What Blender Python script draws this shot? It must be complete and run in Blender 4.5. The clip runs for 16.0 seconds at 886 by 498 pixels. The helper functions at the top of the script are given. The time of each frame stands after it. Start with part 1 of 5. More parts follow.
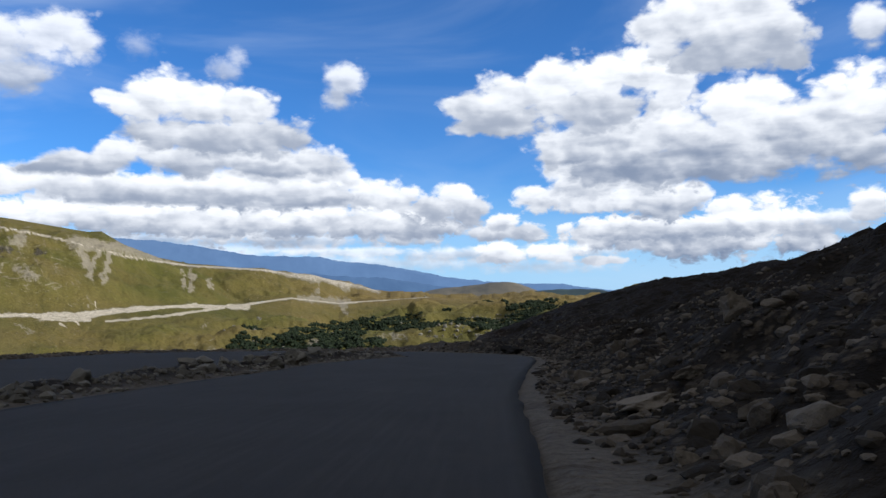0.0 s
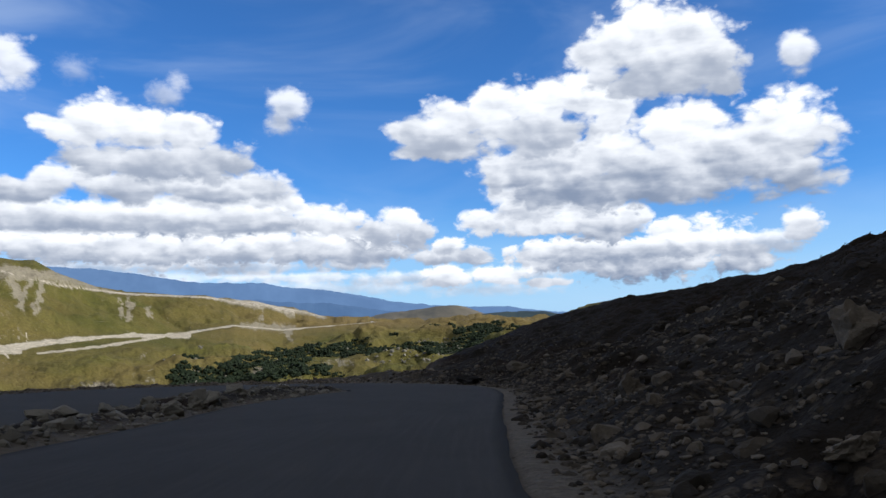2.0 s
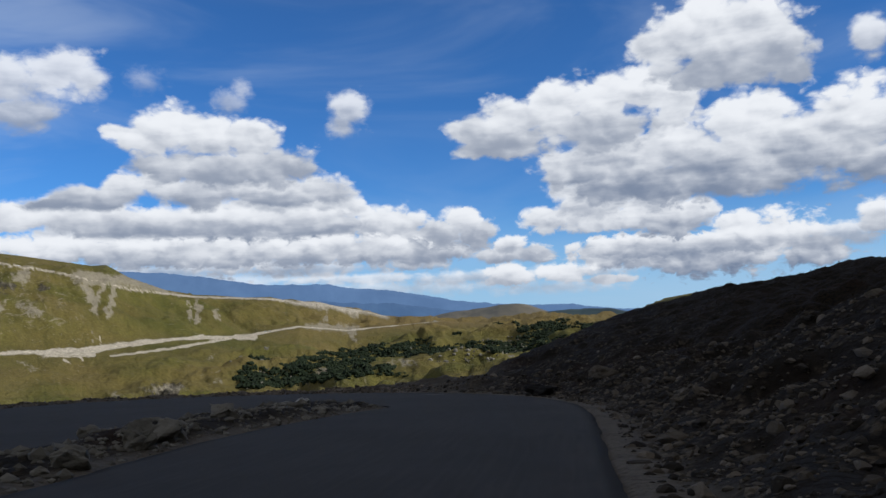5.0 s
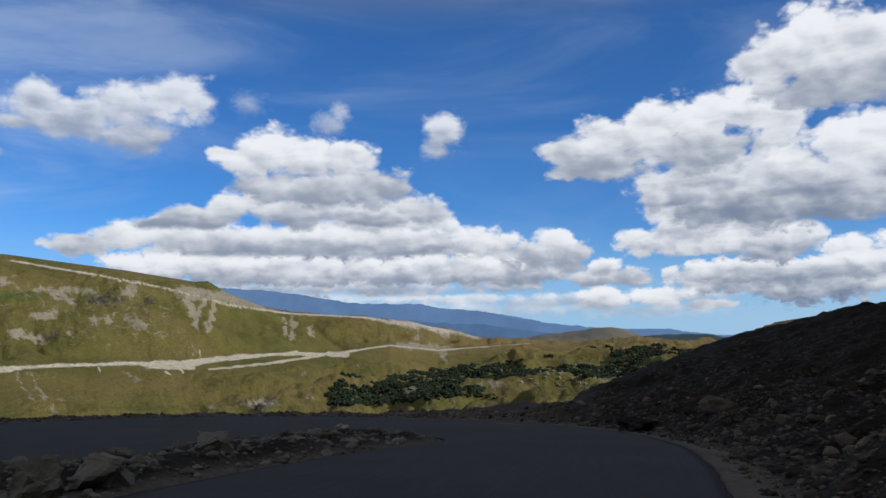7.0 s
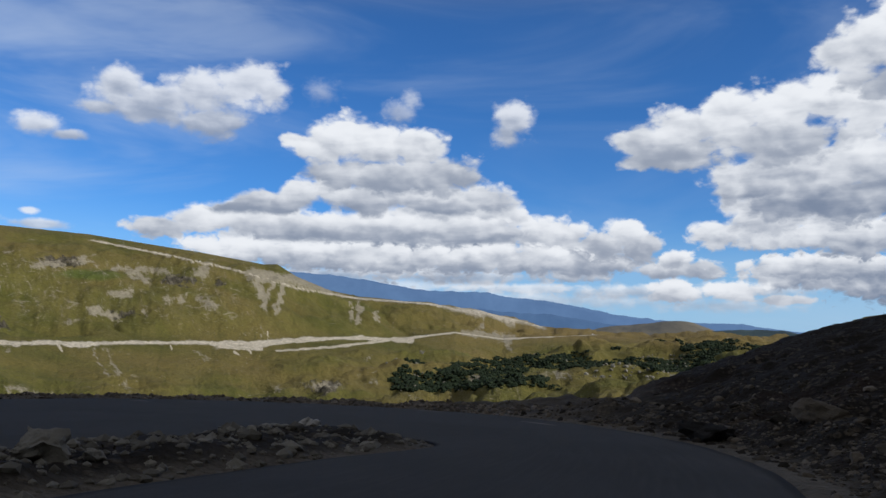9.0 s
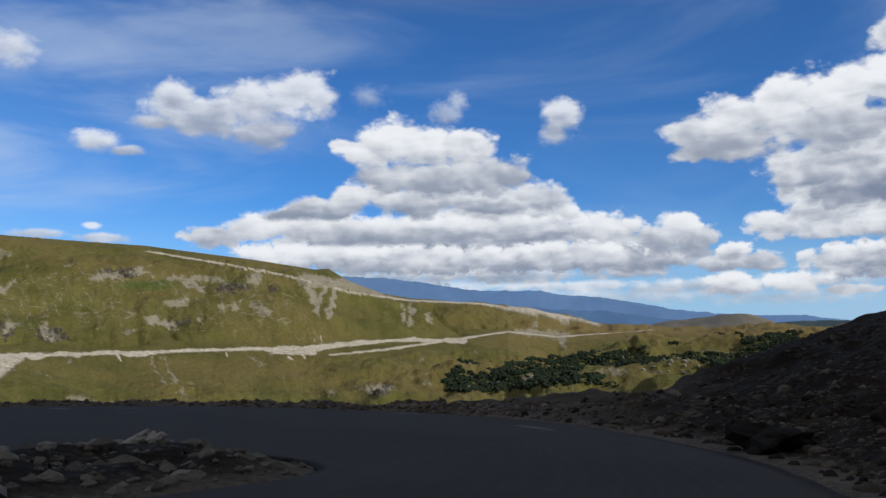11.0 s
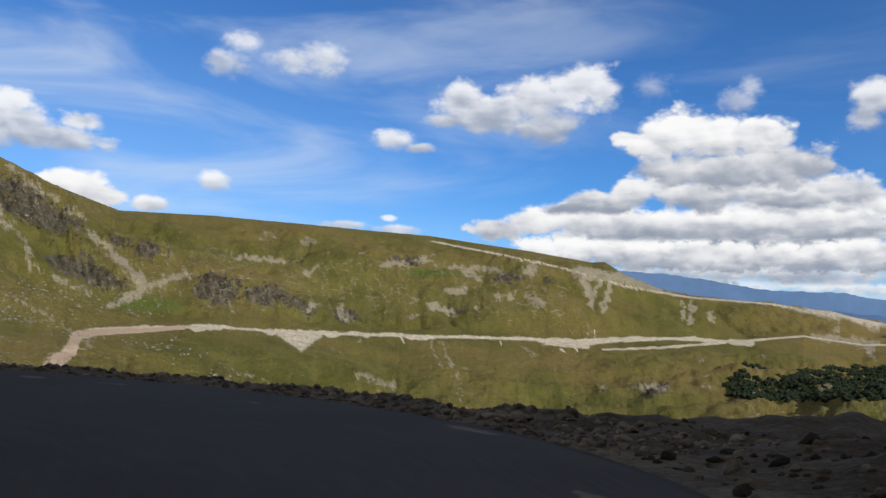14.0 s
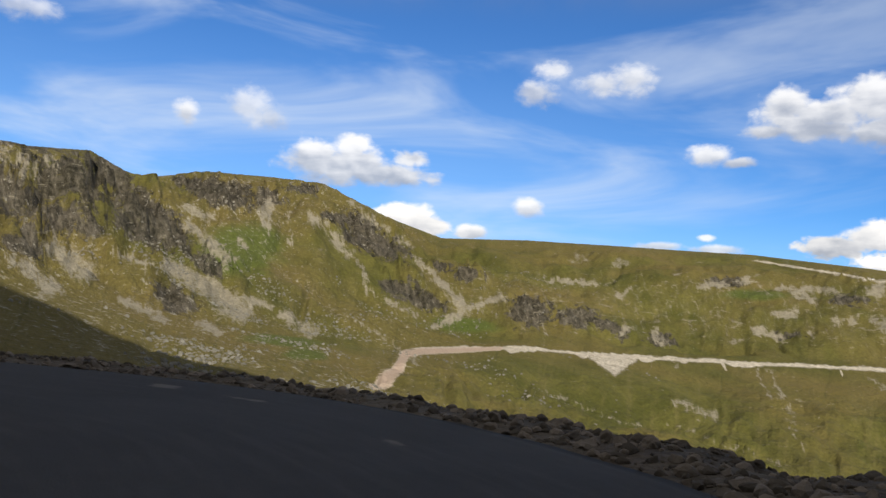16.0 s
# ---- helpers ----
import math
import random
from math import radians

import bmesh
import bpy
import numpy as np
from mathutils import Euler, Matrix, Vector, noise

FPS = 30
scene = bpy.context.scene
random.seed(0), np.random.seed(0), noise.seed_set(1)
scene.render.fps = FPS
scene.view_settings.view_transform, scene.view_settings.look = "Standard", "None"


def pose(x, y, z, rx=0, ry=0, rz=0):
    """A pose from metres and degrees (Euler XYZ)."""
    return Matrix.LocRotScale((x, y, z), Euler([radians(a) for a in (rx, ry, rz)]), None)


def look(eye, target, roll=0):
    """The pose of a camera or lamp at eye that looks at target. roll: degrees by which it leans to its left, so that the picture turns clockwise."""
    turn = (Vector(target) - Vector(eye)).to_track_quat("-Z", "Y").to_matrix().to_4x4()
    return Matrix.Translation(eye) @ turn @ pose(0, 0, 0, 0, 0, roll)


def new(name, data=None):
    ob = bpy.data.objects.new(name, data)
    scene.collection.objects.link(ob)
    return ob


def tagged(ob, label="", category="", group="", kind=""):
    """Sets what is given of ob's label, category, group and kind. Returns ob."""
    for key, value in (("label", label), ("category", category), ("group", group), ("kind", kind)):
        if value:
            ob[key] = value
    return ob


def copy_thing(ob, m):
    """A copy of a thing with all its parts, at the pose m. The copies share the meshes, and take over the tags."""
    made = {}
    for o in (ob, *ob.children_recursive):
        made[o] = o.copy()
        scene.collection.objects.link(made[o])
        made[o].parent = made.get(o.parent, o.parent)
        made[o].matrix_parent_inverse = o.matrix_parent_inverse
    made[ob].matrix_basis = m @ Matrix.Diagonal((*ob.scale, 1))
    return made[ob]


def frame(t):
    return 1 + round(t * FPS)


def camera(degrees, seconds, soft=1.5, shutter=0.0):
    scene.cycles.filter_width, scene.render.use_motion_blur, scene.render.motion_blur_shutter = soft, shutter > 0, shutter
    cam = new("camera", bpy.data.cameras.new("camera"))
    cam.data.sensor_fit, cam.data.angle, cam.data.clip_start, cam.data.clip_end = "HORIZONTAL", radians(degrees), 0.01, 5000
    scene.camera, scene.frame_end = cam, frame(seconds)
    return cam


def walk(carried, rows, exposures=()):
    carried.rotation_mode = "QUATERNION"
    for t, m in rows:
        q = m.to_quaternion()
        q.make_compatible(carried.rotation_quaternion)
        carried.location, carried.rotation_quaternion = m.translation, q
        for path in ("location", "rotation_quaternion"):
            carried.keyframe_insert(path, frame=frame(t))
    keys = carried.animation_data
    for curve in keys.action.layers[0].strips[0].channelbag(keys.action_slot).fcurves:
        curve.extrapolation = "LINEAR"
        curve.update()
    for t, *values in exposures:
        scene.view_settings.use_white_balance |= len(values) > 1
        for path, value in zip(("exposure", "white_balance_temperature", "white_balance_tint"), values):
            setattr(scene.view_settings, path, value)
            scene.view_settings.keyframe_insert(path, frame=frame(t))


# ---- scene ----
cam = camera(57.8, 16.0)
PATH = [
    (0, pose(-0.000, 0.000, 0.000, 93.00, 0.40, 0.00)),
    (0.5, pose(-0.059, 1.507, -0.020, 92.34, 0.98, 0.66)),
    (1, pose(-0.093, 2.926, -0.038, 93.67, 0.97, -2.75)),
    (1.5, pose(-0.070, 4.301, -0.059, 94.03, 0.62, -3.90)),
    (2, pose(-0.028, 5.699, -0.093, 94.65, 1.41, -3.80)),
    (2.5, pose(0.033, 7.138, -0.124, 95.38, 0.46, -2.06)),
    (3, pose(0.136, 8.497, -0.151, 94.96, 0.18, -1.89)),
    (5.5, pose(0.604, 15.192, -0.368, 94.77, 3.55, 2.25)),
    (6, pose(0.709, 16.476, -0.448, 97.73, 5.15, 4.24)),
    (6.5, pose(0.845, 17.970, -0.530, 96.28, 2.90, 8.42)),
    (7, pose(1.024, 19.421, -0.608, 96.39, 0.82, 7.20)),
    (7.5, pose(1.186, 20.909, -0.683, 96.08, 1.55, 7.84)),
    (8, pose(1.327, 22.436, -0.773, 96.02, 0.85, 10.23)),
    (8.5, pose(1.508, 23.953, -0.853, 95.67, -0.42, 11.08)),
    (11, pose(2.495, 32.458, -1.609, 95.60, 0.83, 15.77)),
    (11.5, pose(2.636, 34.077, -1.710, 94.55, 1.61, 16.50)),
    (12, pose(2.813, 35.901, -1.819, 95.75, 1.88, 18.71)),
    (12.5, pose(2.948, 37.840, -1.963, 95.73, 2.38, 20.24)),
    (13, pose(2.915, 39.965, -2.085, 94.85, -0.12, 25.55)),
    (13.5, pose(2.674, 41.973, -2.190, 95.91, 0.43, 28.94)),
    (14, pose(2.266, 43.907, -2.296, 94.95, -2.02, 35.34)),
    (14.5, pose(1.732, 45.525, -2.389, 95.16, -1.21, 38.81)),
    (15, pose(1.014, 47.054, -2.526, 95.43, -1.83, 43.27)),
    (15.5, pose(-0.068, 48.527, -2.607, 95.24, -3.08, 49.72)),
    (16, pose(-1.634, 50.001, -2.734, 95.68, -2.78, 57.45)),
]
EXPOSURE = [(0.0, 0.02, 6150, 10), (2.0, 0.03, 6150, 10), (3.0, -0.15, 6150, 10), (7.0, -0.32, 6150, 10), (11.0, -0.32, 6200, 10), (13.0, -0.30, 6350, 10), (14.5, -0.07, 6600, 10), (16.0, 0.02, 6750, 10)]
walk(cam, PATH, EXPOSURE)

# ---- daylight ----
SUN_AZ, SUN_EL = -108.0, 29.0          # degrees; azimuth counts to the left of +y
sun_way = Vector((-math.sin(radians(SUN_AZ)) * math.cos(radians(SUN_EL)), math.cos(radians(SUN_AZ)) * math.cos(radians(SUN_EL)), math.sin(radians(SUN_EL))))
sun = new("sun", bpy.data.lights.new("sun", "SUN"))
sun.data.energy, sun.data.angle, sun.data.color = 4.2, radians(0.53), (1.0, 0.93, 0.82)
sun.matrix_world = look(sun_way * 100, (0, 0, 0))

# the clouds, far ones first: elevation of the base, shade of the base, cover, and the billows as azimuth, elevation, half width, half height in degrees
CLOUDS_STACK_LOW = [
    (0.9, 0.3, 0.6, [(4.0, 2.0, 13.0, 0.8), (-7.0, 1.7, 6.0, 0.6), (15.0, 2.9, 9.0, 0.8)]),
    (2.4, 0.75, 0.97, [(14.0, 6.0, 13.5, 3.1), (3.0, 5.0, 7.0, 2.0), (23.0, 5.7, 9.0, 1.8)]),
    (2.0, 0.4, 0.75, [(-1.5, 2.6, 7.4, 0.6), (-9.2, 2.8, 5.9, 0.7), (6.5, 2.8, 7.4, 0.5)]),
    (3.1, 0.5, 0.8, [(19.2, 3.6, 5.9, 0.7), (10.5, 3.6, 7.9, 0.7), (13.7, 4.1, 4.4, 0.6), (2.5, 3.7, 3.0, 0.6)]),
    (1.9, 0.35, 1, [(-4.0, 2.8, 1.9, 1.1)]),
    (3.8, 0.6, 1, [(26.0, 5.2, 5.4, 1.0), (21.6, 4.9, 3.9, 0.9), (16.1, 4.5, 3.4, 0.7), (10.9, 4.6, 4.4, 1.0), (6.5, 4.9, 4.9, 1.3), (1.7, 4.5, 3.4, 1.1)]),
    (3.5, 0.5, 1, [(-4.4, 4.6, 1.4, 1.0), (-5.9, 4.1, 2.2, 0.8), (-3.3, 4.0, 2.0, 0.7)]),
    (5.1, 0.5, 1, [(31.7, 6.5, 2.7, 0.9), (28.9, 7.0, 3.0, 1.2), (25.7, 7.5, 3.4, 1.5), (22.7, 6.8, 3.4, 1.5), (20.2, 6.2, 2.7, 1.2)]),
]
CLOUDS_STACK_MID = [
    (4.8, 0.85, 1, [(18.5, 6.3, 4.4, 1.9), (14.5, 6.5, 4.9, 2.2), (10.1, 6.1, 4.4, 1.8), (16.1, 5.5, 7.9, 1.0)]),
    (4.8, 0.45, 1, [(5.2, 6.7, 2.6, 1.7), (3.4, 6.3, 2.5, 1.6), (1.2, 5.7, 2.5, 1.4), (-1.0, 6.8, 1.7, 1.4), (-2.0, 5.8, 1.7, 1.5)]),
    (3.9, 0.6, 1, [(19.3, 4.9, 11.8, 1.3), (8.1, 5.0, 7.4, 1.2)]),
    (6.7, 0.6, 1, [(12.9, 7.9, 5.9, 1.4), (8.5, 8.0, 3.0, 1.1)]),
    (6.0, 0.6, 1, [(16.1, 7.1, 9.4, 1.3), (21.6, 6.7, 5.9, 1.0), (10.5, 6.9, 5.9, 1.1)]),
    (7.9, 0.6, 1, [(24.6, 8.4, 2.7, 1.2), (26.1, 7.9, 2.5, 0.7), (22.4, 9.3, 2.0, 1.3), (20.1, 9.7, 1.8, 1.1), (17.7, 9.0, 3.7, 1.4), (12.9, 9.0, 4.7, 1.4), (9.1, 9.1, 2.9, 1.2)]),
    (9.5, 0.5, 1, [(22.6, 12.9, 1.5, 0.6), (20.4, 12.6, 2.7, 1.6), (18.9, 13.4, 2.6, 1.8), (16.2, 12.5, 4.3, 2.1), (14.0, 12.2, 3.0, 1.9), (12.0, 11.0, 3.1, 1.7), (16.9, 10.8, 6.0, 1.7)]),
]
CLOUDS_HIGH = [
    (12.7, 0.35, 0.85, [(6.9, 14.6, 1.9, 1.8), (7.4, 13.7, 1.4, 1.2)]),
    (14.2, 0.3, 0.55, [(15.3, 15.1, 1.5, 1.1), (14.5, 16.0, 0.9, 1.0)]),
    (15.4, 0.3, 0.35, [(20.9, 16.3, 1.4, 1.1)]),
    (12.5, 0.5, 0.86, [(34.7, 15.4, 2.2, 1.7), (35.7, 14.0, 1.6, 0.6), (31.9, 14.8, 3.7, 1.3), (29.3, 15.4, 3.0, 2.1), (26.3, 16.5, 3.1, 1.9), (24.4, 15.9, 1.8, 1.5), (28.4, 13.8, 2.9, 1.5), (32.3, 14.0, 3.2, 1.1)]),
]
CLOUDS_RIGHT_LOW = [
    (1.7, 0.95, 1, [(-12.6, 3.9, 5.4, 1.5), (-17.5, 3.6, 5.9, 2.0), (-21.5, 4.3, 4.4, 2.3), (-24.2, 3.3, 3.0, 1.3), (-19.7, 5.4, 2.5, 1.2)]),
    (1.7, 0.2, 1, [(-8.1, 2.7, 2.5, 0.8), (-11.2, 2.1, 2.1, 0.4)]),
    (1.8, 0.3, 1, [(-4.1, 2.6, 1.9, 1.0)]),
    (4.3, 0.3, 1, [(-4.0, 4.9, 0.9, 0.8)]),
    (3.4, 0.7, 1, [(-14.5, 4.3, 7.4, 1.0), (-20.1, 4.2, 4.4, 1.0)]),
    (3.6, 0.4, 0.9, [(-25.7, 4.2, 3.0, 1.2)]),
    (4.1, 0.3, 1, [(-28.2, 5.2, 1.5, 1.4)]),
    (4.5, 0.7, 1, [(-7.1, 6.5, 2.4, 1.2), (-10.3, 6.6, 3.5, 1.5), (-13.8, 6.5, 3.7, 1.6), (-17.3, 6.6, 1.9, 1.1), (-15.7, 5.7, 3.2, 1.3)]),
]
CLOUDS_RIGHT_HIGH = [
    (5.4, 0.6, 1, [(-10.5, 8.0, 4.2, 1.9), (-14.0, 8.0, 3.5, 1.6)]),
    (6.9, 0.75, 1, [(-9.2, 10.1, 3.0, 1.9), (-12.7, 10.3, 4.4, 2.8), (-16.5, 10.7, 4.2, 2.8), (-21.0, 11.7, 3.9, 3.2), (-23.7, 10.4, 4.7, 3.0), (-27.0, 10.4, 4.7, 4.0), (-18.4, 8.9, 9.8, 2.2), (-13.8, 8.3, 7.4, 1.3)]),
    (10.8, 0.45, 1, [(-2.0, 13.0, 2.1, 1.6), (-4.8, 13.7, 3.1, 1.8), (-8.1, 14.4, 3.2, 2.2), (-11.2, 14.6, 3.5, 2.2), (-14.4, 14.8, 3.2, 1.9), (-16.6, 13.9, 2.1, 1.9), (-2.8, 11.7, 3.1, 0.8), (-5.0, 12.1, 3.7, 1.4), (-10.4, 12.7, 5.4, 2.0)]),
]
CLOUDS_TOP_RIGHT = [
    (14.5, 0.4, 1, [(-16.7, 17.9, 2.6, 2.4), (-19.7, 18.0, 4.2, 3.8), (-22.5, 16.9, 3.1, 3.5), (-19.3, 15.8, 4.7, 1.6), (-23.7, 15.2, 1.5, 1.3), (-14.6, 17.6, 1.8, 1.1)]),
    (15.0, 0.3, 0.9, [(-28.6, 16.3, 1.5, 1.7)]),
]
CLOUDS_LEFT = [
    (15.9, 0.3, 0.72, [(51.5, 16.8, 1.8, 1.1), (50.2, 18.4, 1.5, 0.8), (46.8, 17.6, 2.4, 1.1), (44.5, 17.7, 2.6, 1.2)]),
    (11.6, 0.3, 0.85, [(39.2, 12.5, 1.9, 1.0), (37.7, 12.0, 1.5, 0.5)]),
    (8.1, 0.3, 0.85, [(51.8, 8.9, 1.3, 0.9)]),
    (9.7, 0.5, 0.88, [(64.2, 12.7, 1.9, 1.3), (67.4, 11.3, 2.9, 1.7), (65.3, 11.0, 2.6, 1.4), (62.4, 10.8, 4.7, 1.0), (60.3, 11.9, 2.1, 0.7), (63.8, 11.5, 2.7, 1.7)]),
    (5.8, 0.3, 1, [(60.7, 7.8, 2.6, 1.2), (59.0, 7.3, 2.1, 0.9), (61.9, 7.8, 1.6, 0.8)]),
    (6.4, 0.3, 0.95, [(55.8, 7.0, 1.4, 0.7)]),
]
CLOUDS_FAR_LEFT = [
    (5.8, 0.3, 0.8, [(38.7, 6.2, 2.1, 0.4), (42.8, 6.4, 2.1, 0.4), (39.5, 7.0, 0.7, 0.3)]),
    (12.9, 0.2, 0.8, [(76.2, 13.7, 1.0, 1.0)]),
    (12.9, 0.3, 0.6, [(72.0, 14.8, 2.0, 1.6), (70.9, 14.1, 1.8, 1.3)]),
    (17.9, 0.3, 0.6, [(87.1, 18.7, 3.4, 0.9)]),
]


class Web:
    """Short writing of node trees."""

    def __init__(self, tree):
        self.tree, self.n, self.l = tree, tree.nodes, tree.links

    def put(self, where, value):
        if hasattr(value, "is_linked"):
            self.l.new(value, where)
        elif value is not None:
            where.default_value = value

    def math(self, op, a=None, b=None, c=None, clamp=False):
        nd = self.n.new("ShaderNodeMath")
        nd.operation, nd.use_clamp = op, clamp
        for k, v in enumerate((a, b, c)):
            self.put(nd.inputs[k], v)
        return nd.outputs[0]

    def vec(self, op, a=None, b=None, out=0):
        nd = self.n.new("ShaderNodeVectorMath")
        nd.operation = op
        for k, v in enumerate((a, b)):
            self.put(nd.inputs[k], v)
        return nd.outputs[out]

    def xyz(self, x=0.0, y=0.0, z=0.0):
        nd = self.n.new("ShaderNodeCombineXYZ")
        for k, v in enumerate((x, y, z)):
            self.put(nd.inputs[k], v)
        return nd.outputs[0]

    def split(self, v):
        nd = self.n.new("ShaderNodeSeparateXYZ")
        self.put(nd.inputs[0], v)
        return nd.outputs

    def noise(self, v, scale, detail=4.0, rough=0.55, warp=0.0):
        nd = self.n.new("ShaderNodeTexNoise")
        self.put(nd.inputs["Vector"], v)
        self.put(nd.inputs["Scale"], scale)
        nd.inputs["Detail"].default_value, nd.inputs["Roughness"].default_value, nd.inputs["Distortion"].default_value = detail, rough, warp
        return nd.outputs["Fac"]

    def step(self, v, lo, hi, a=0.0, b=1.0):
        nd = self.n.new("ShaderNodeMapRange")
        nd.interpolation_type = "SMOOTHSTEP"
        self.put(nd.inputs["Value"], v)
        for k, w in zip(("From Min", "From Max", "To Min", "To Max"), (lo, hi, a, b)):
            self.put(nd.inputs[k], w)
        return nd.outputs["Result"]

    def mix(self, f, a, b, kind="MIX"):
        nd = self.n.new("ShaderNodeMix")
        nd.data_type, nd.blend_type = "RGBA", kind
        self.put(nd.inputs["Factor"], f)
        for k, v in ((6, a), (7, b)):
            self.put(nd.inputs[k], (*v, 1.0) if isinstance(v, tuple) else v)
        return nd.outputs[2]


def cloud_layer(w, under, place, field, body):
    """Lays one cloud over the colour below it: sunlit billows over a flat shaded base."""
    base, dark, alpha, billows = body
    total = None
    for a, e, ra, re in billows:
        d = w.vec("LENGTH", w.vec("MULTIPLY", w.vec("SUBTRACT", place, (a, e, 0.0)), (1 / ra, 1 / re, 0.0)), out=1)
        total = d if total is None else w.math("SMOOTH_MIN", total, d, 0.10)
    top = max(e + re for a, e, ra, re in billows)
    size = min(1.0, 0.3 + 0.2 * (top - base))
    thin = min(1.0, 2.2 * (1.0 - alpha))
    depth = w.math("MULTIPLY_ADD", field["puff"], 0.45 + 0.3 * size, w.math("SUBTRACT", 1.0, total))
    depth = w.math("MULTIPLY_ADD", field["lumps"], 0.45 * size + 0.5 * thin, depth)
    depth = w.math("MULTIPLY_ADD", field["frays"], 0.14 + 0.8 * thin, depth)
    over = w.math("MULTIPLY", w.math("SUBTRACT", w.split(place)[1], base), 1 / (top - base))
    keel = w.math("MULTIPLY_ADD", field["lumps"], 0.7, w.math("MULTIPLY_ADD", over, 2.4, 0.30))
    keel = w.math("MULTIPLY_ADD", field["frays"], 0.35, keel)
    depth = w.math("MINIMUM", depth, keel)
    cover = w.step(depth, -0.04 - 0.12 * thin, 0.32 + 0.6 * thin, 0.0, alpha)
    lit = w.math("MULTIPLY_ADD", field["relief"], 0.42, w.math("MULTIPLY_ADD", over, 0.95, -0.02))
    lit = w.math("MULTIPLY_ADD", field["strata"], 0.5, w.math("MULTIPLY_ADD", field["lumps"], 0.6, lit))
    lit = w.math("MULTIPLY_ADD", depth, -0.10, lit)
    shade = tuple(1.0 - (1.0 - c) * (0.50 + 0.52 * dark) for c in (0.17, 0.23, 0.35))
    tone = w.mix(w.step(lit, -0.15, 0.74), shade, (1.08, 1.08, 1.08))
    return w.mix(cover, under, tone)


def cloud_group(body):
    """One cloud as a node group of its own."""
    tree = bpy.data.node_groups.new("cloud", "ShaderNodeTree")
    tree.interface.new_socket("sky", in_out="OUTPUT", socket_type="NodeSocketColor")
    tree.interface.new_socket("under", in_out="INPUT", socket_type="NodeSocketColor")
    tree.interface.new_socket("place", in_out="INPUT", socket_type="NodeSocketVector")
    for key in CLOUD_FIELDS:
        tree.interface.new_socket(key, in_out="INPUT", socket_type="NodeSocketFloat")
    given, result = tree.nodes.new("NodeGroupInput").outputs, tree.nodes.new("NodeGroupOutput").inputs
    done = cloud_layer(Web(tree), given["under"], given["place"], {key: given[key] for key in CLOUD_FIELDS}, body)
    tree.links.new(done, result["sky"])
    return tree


CLOUD_FIELDS = ("puff", "relief", "lumps", "frays", "strata")


def puffs(w, place, scale, detail):
    """Heads of cloud, large with small ones on them: highest in the middle of each."""
    nd = w.n.new("ShaderNodeTexVoronoi")
    nd.feature, nd.voronoi_dimensions = "F1", "2D"
    w.put(nd.inputs["Vector"], place)
    nd.inputs["Scale"].default_value, nd.inputs["Detail"].default_value = scale, detail
    nd.inputs["Roughness"].default_value, nd.inputs["Lacunarity"].default_value = 0.5, 2.3
    return w.math("MULTIPLY_ADD", nd.outputs["Distance"], -0.7, 0.45)


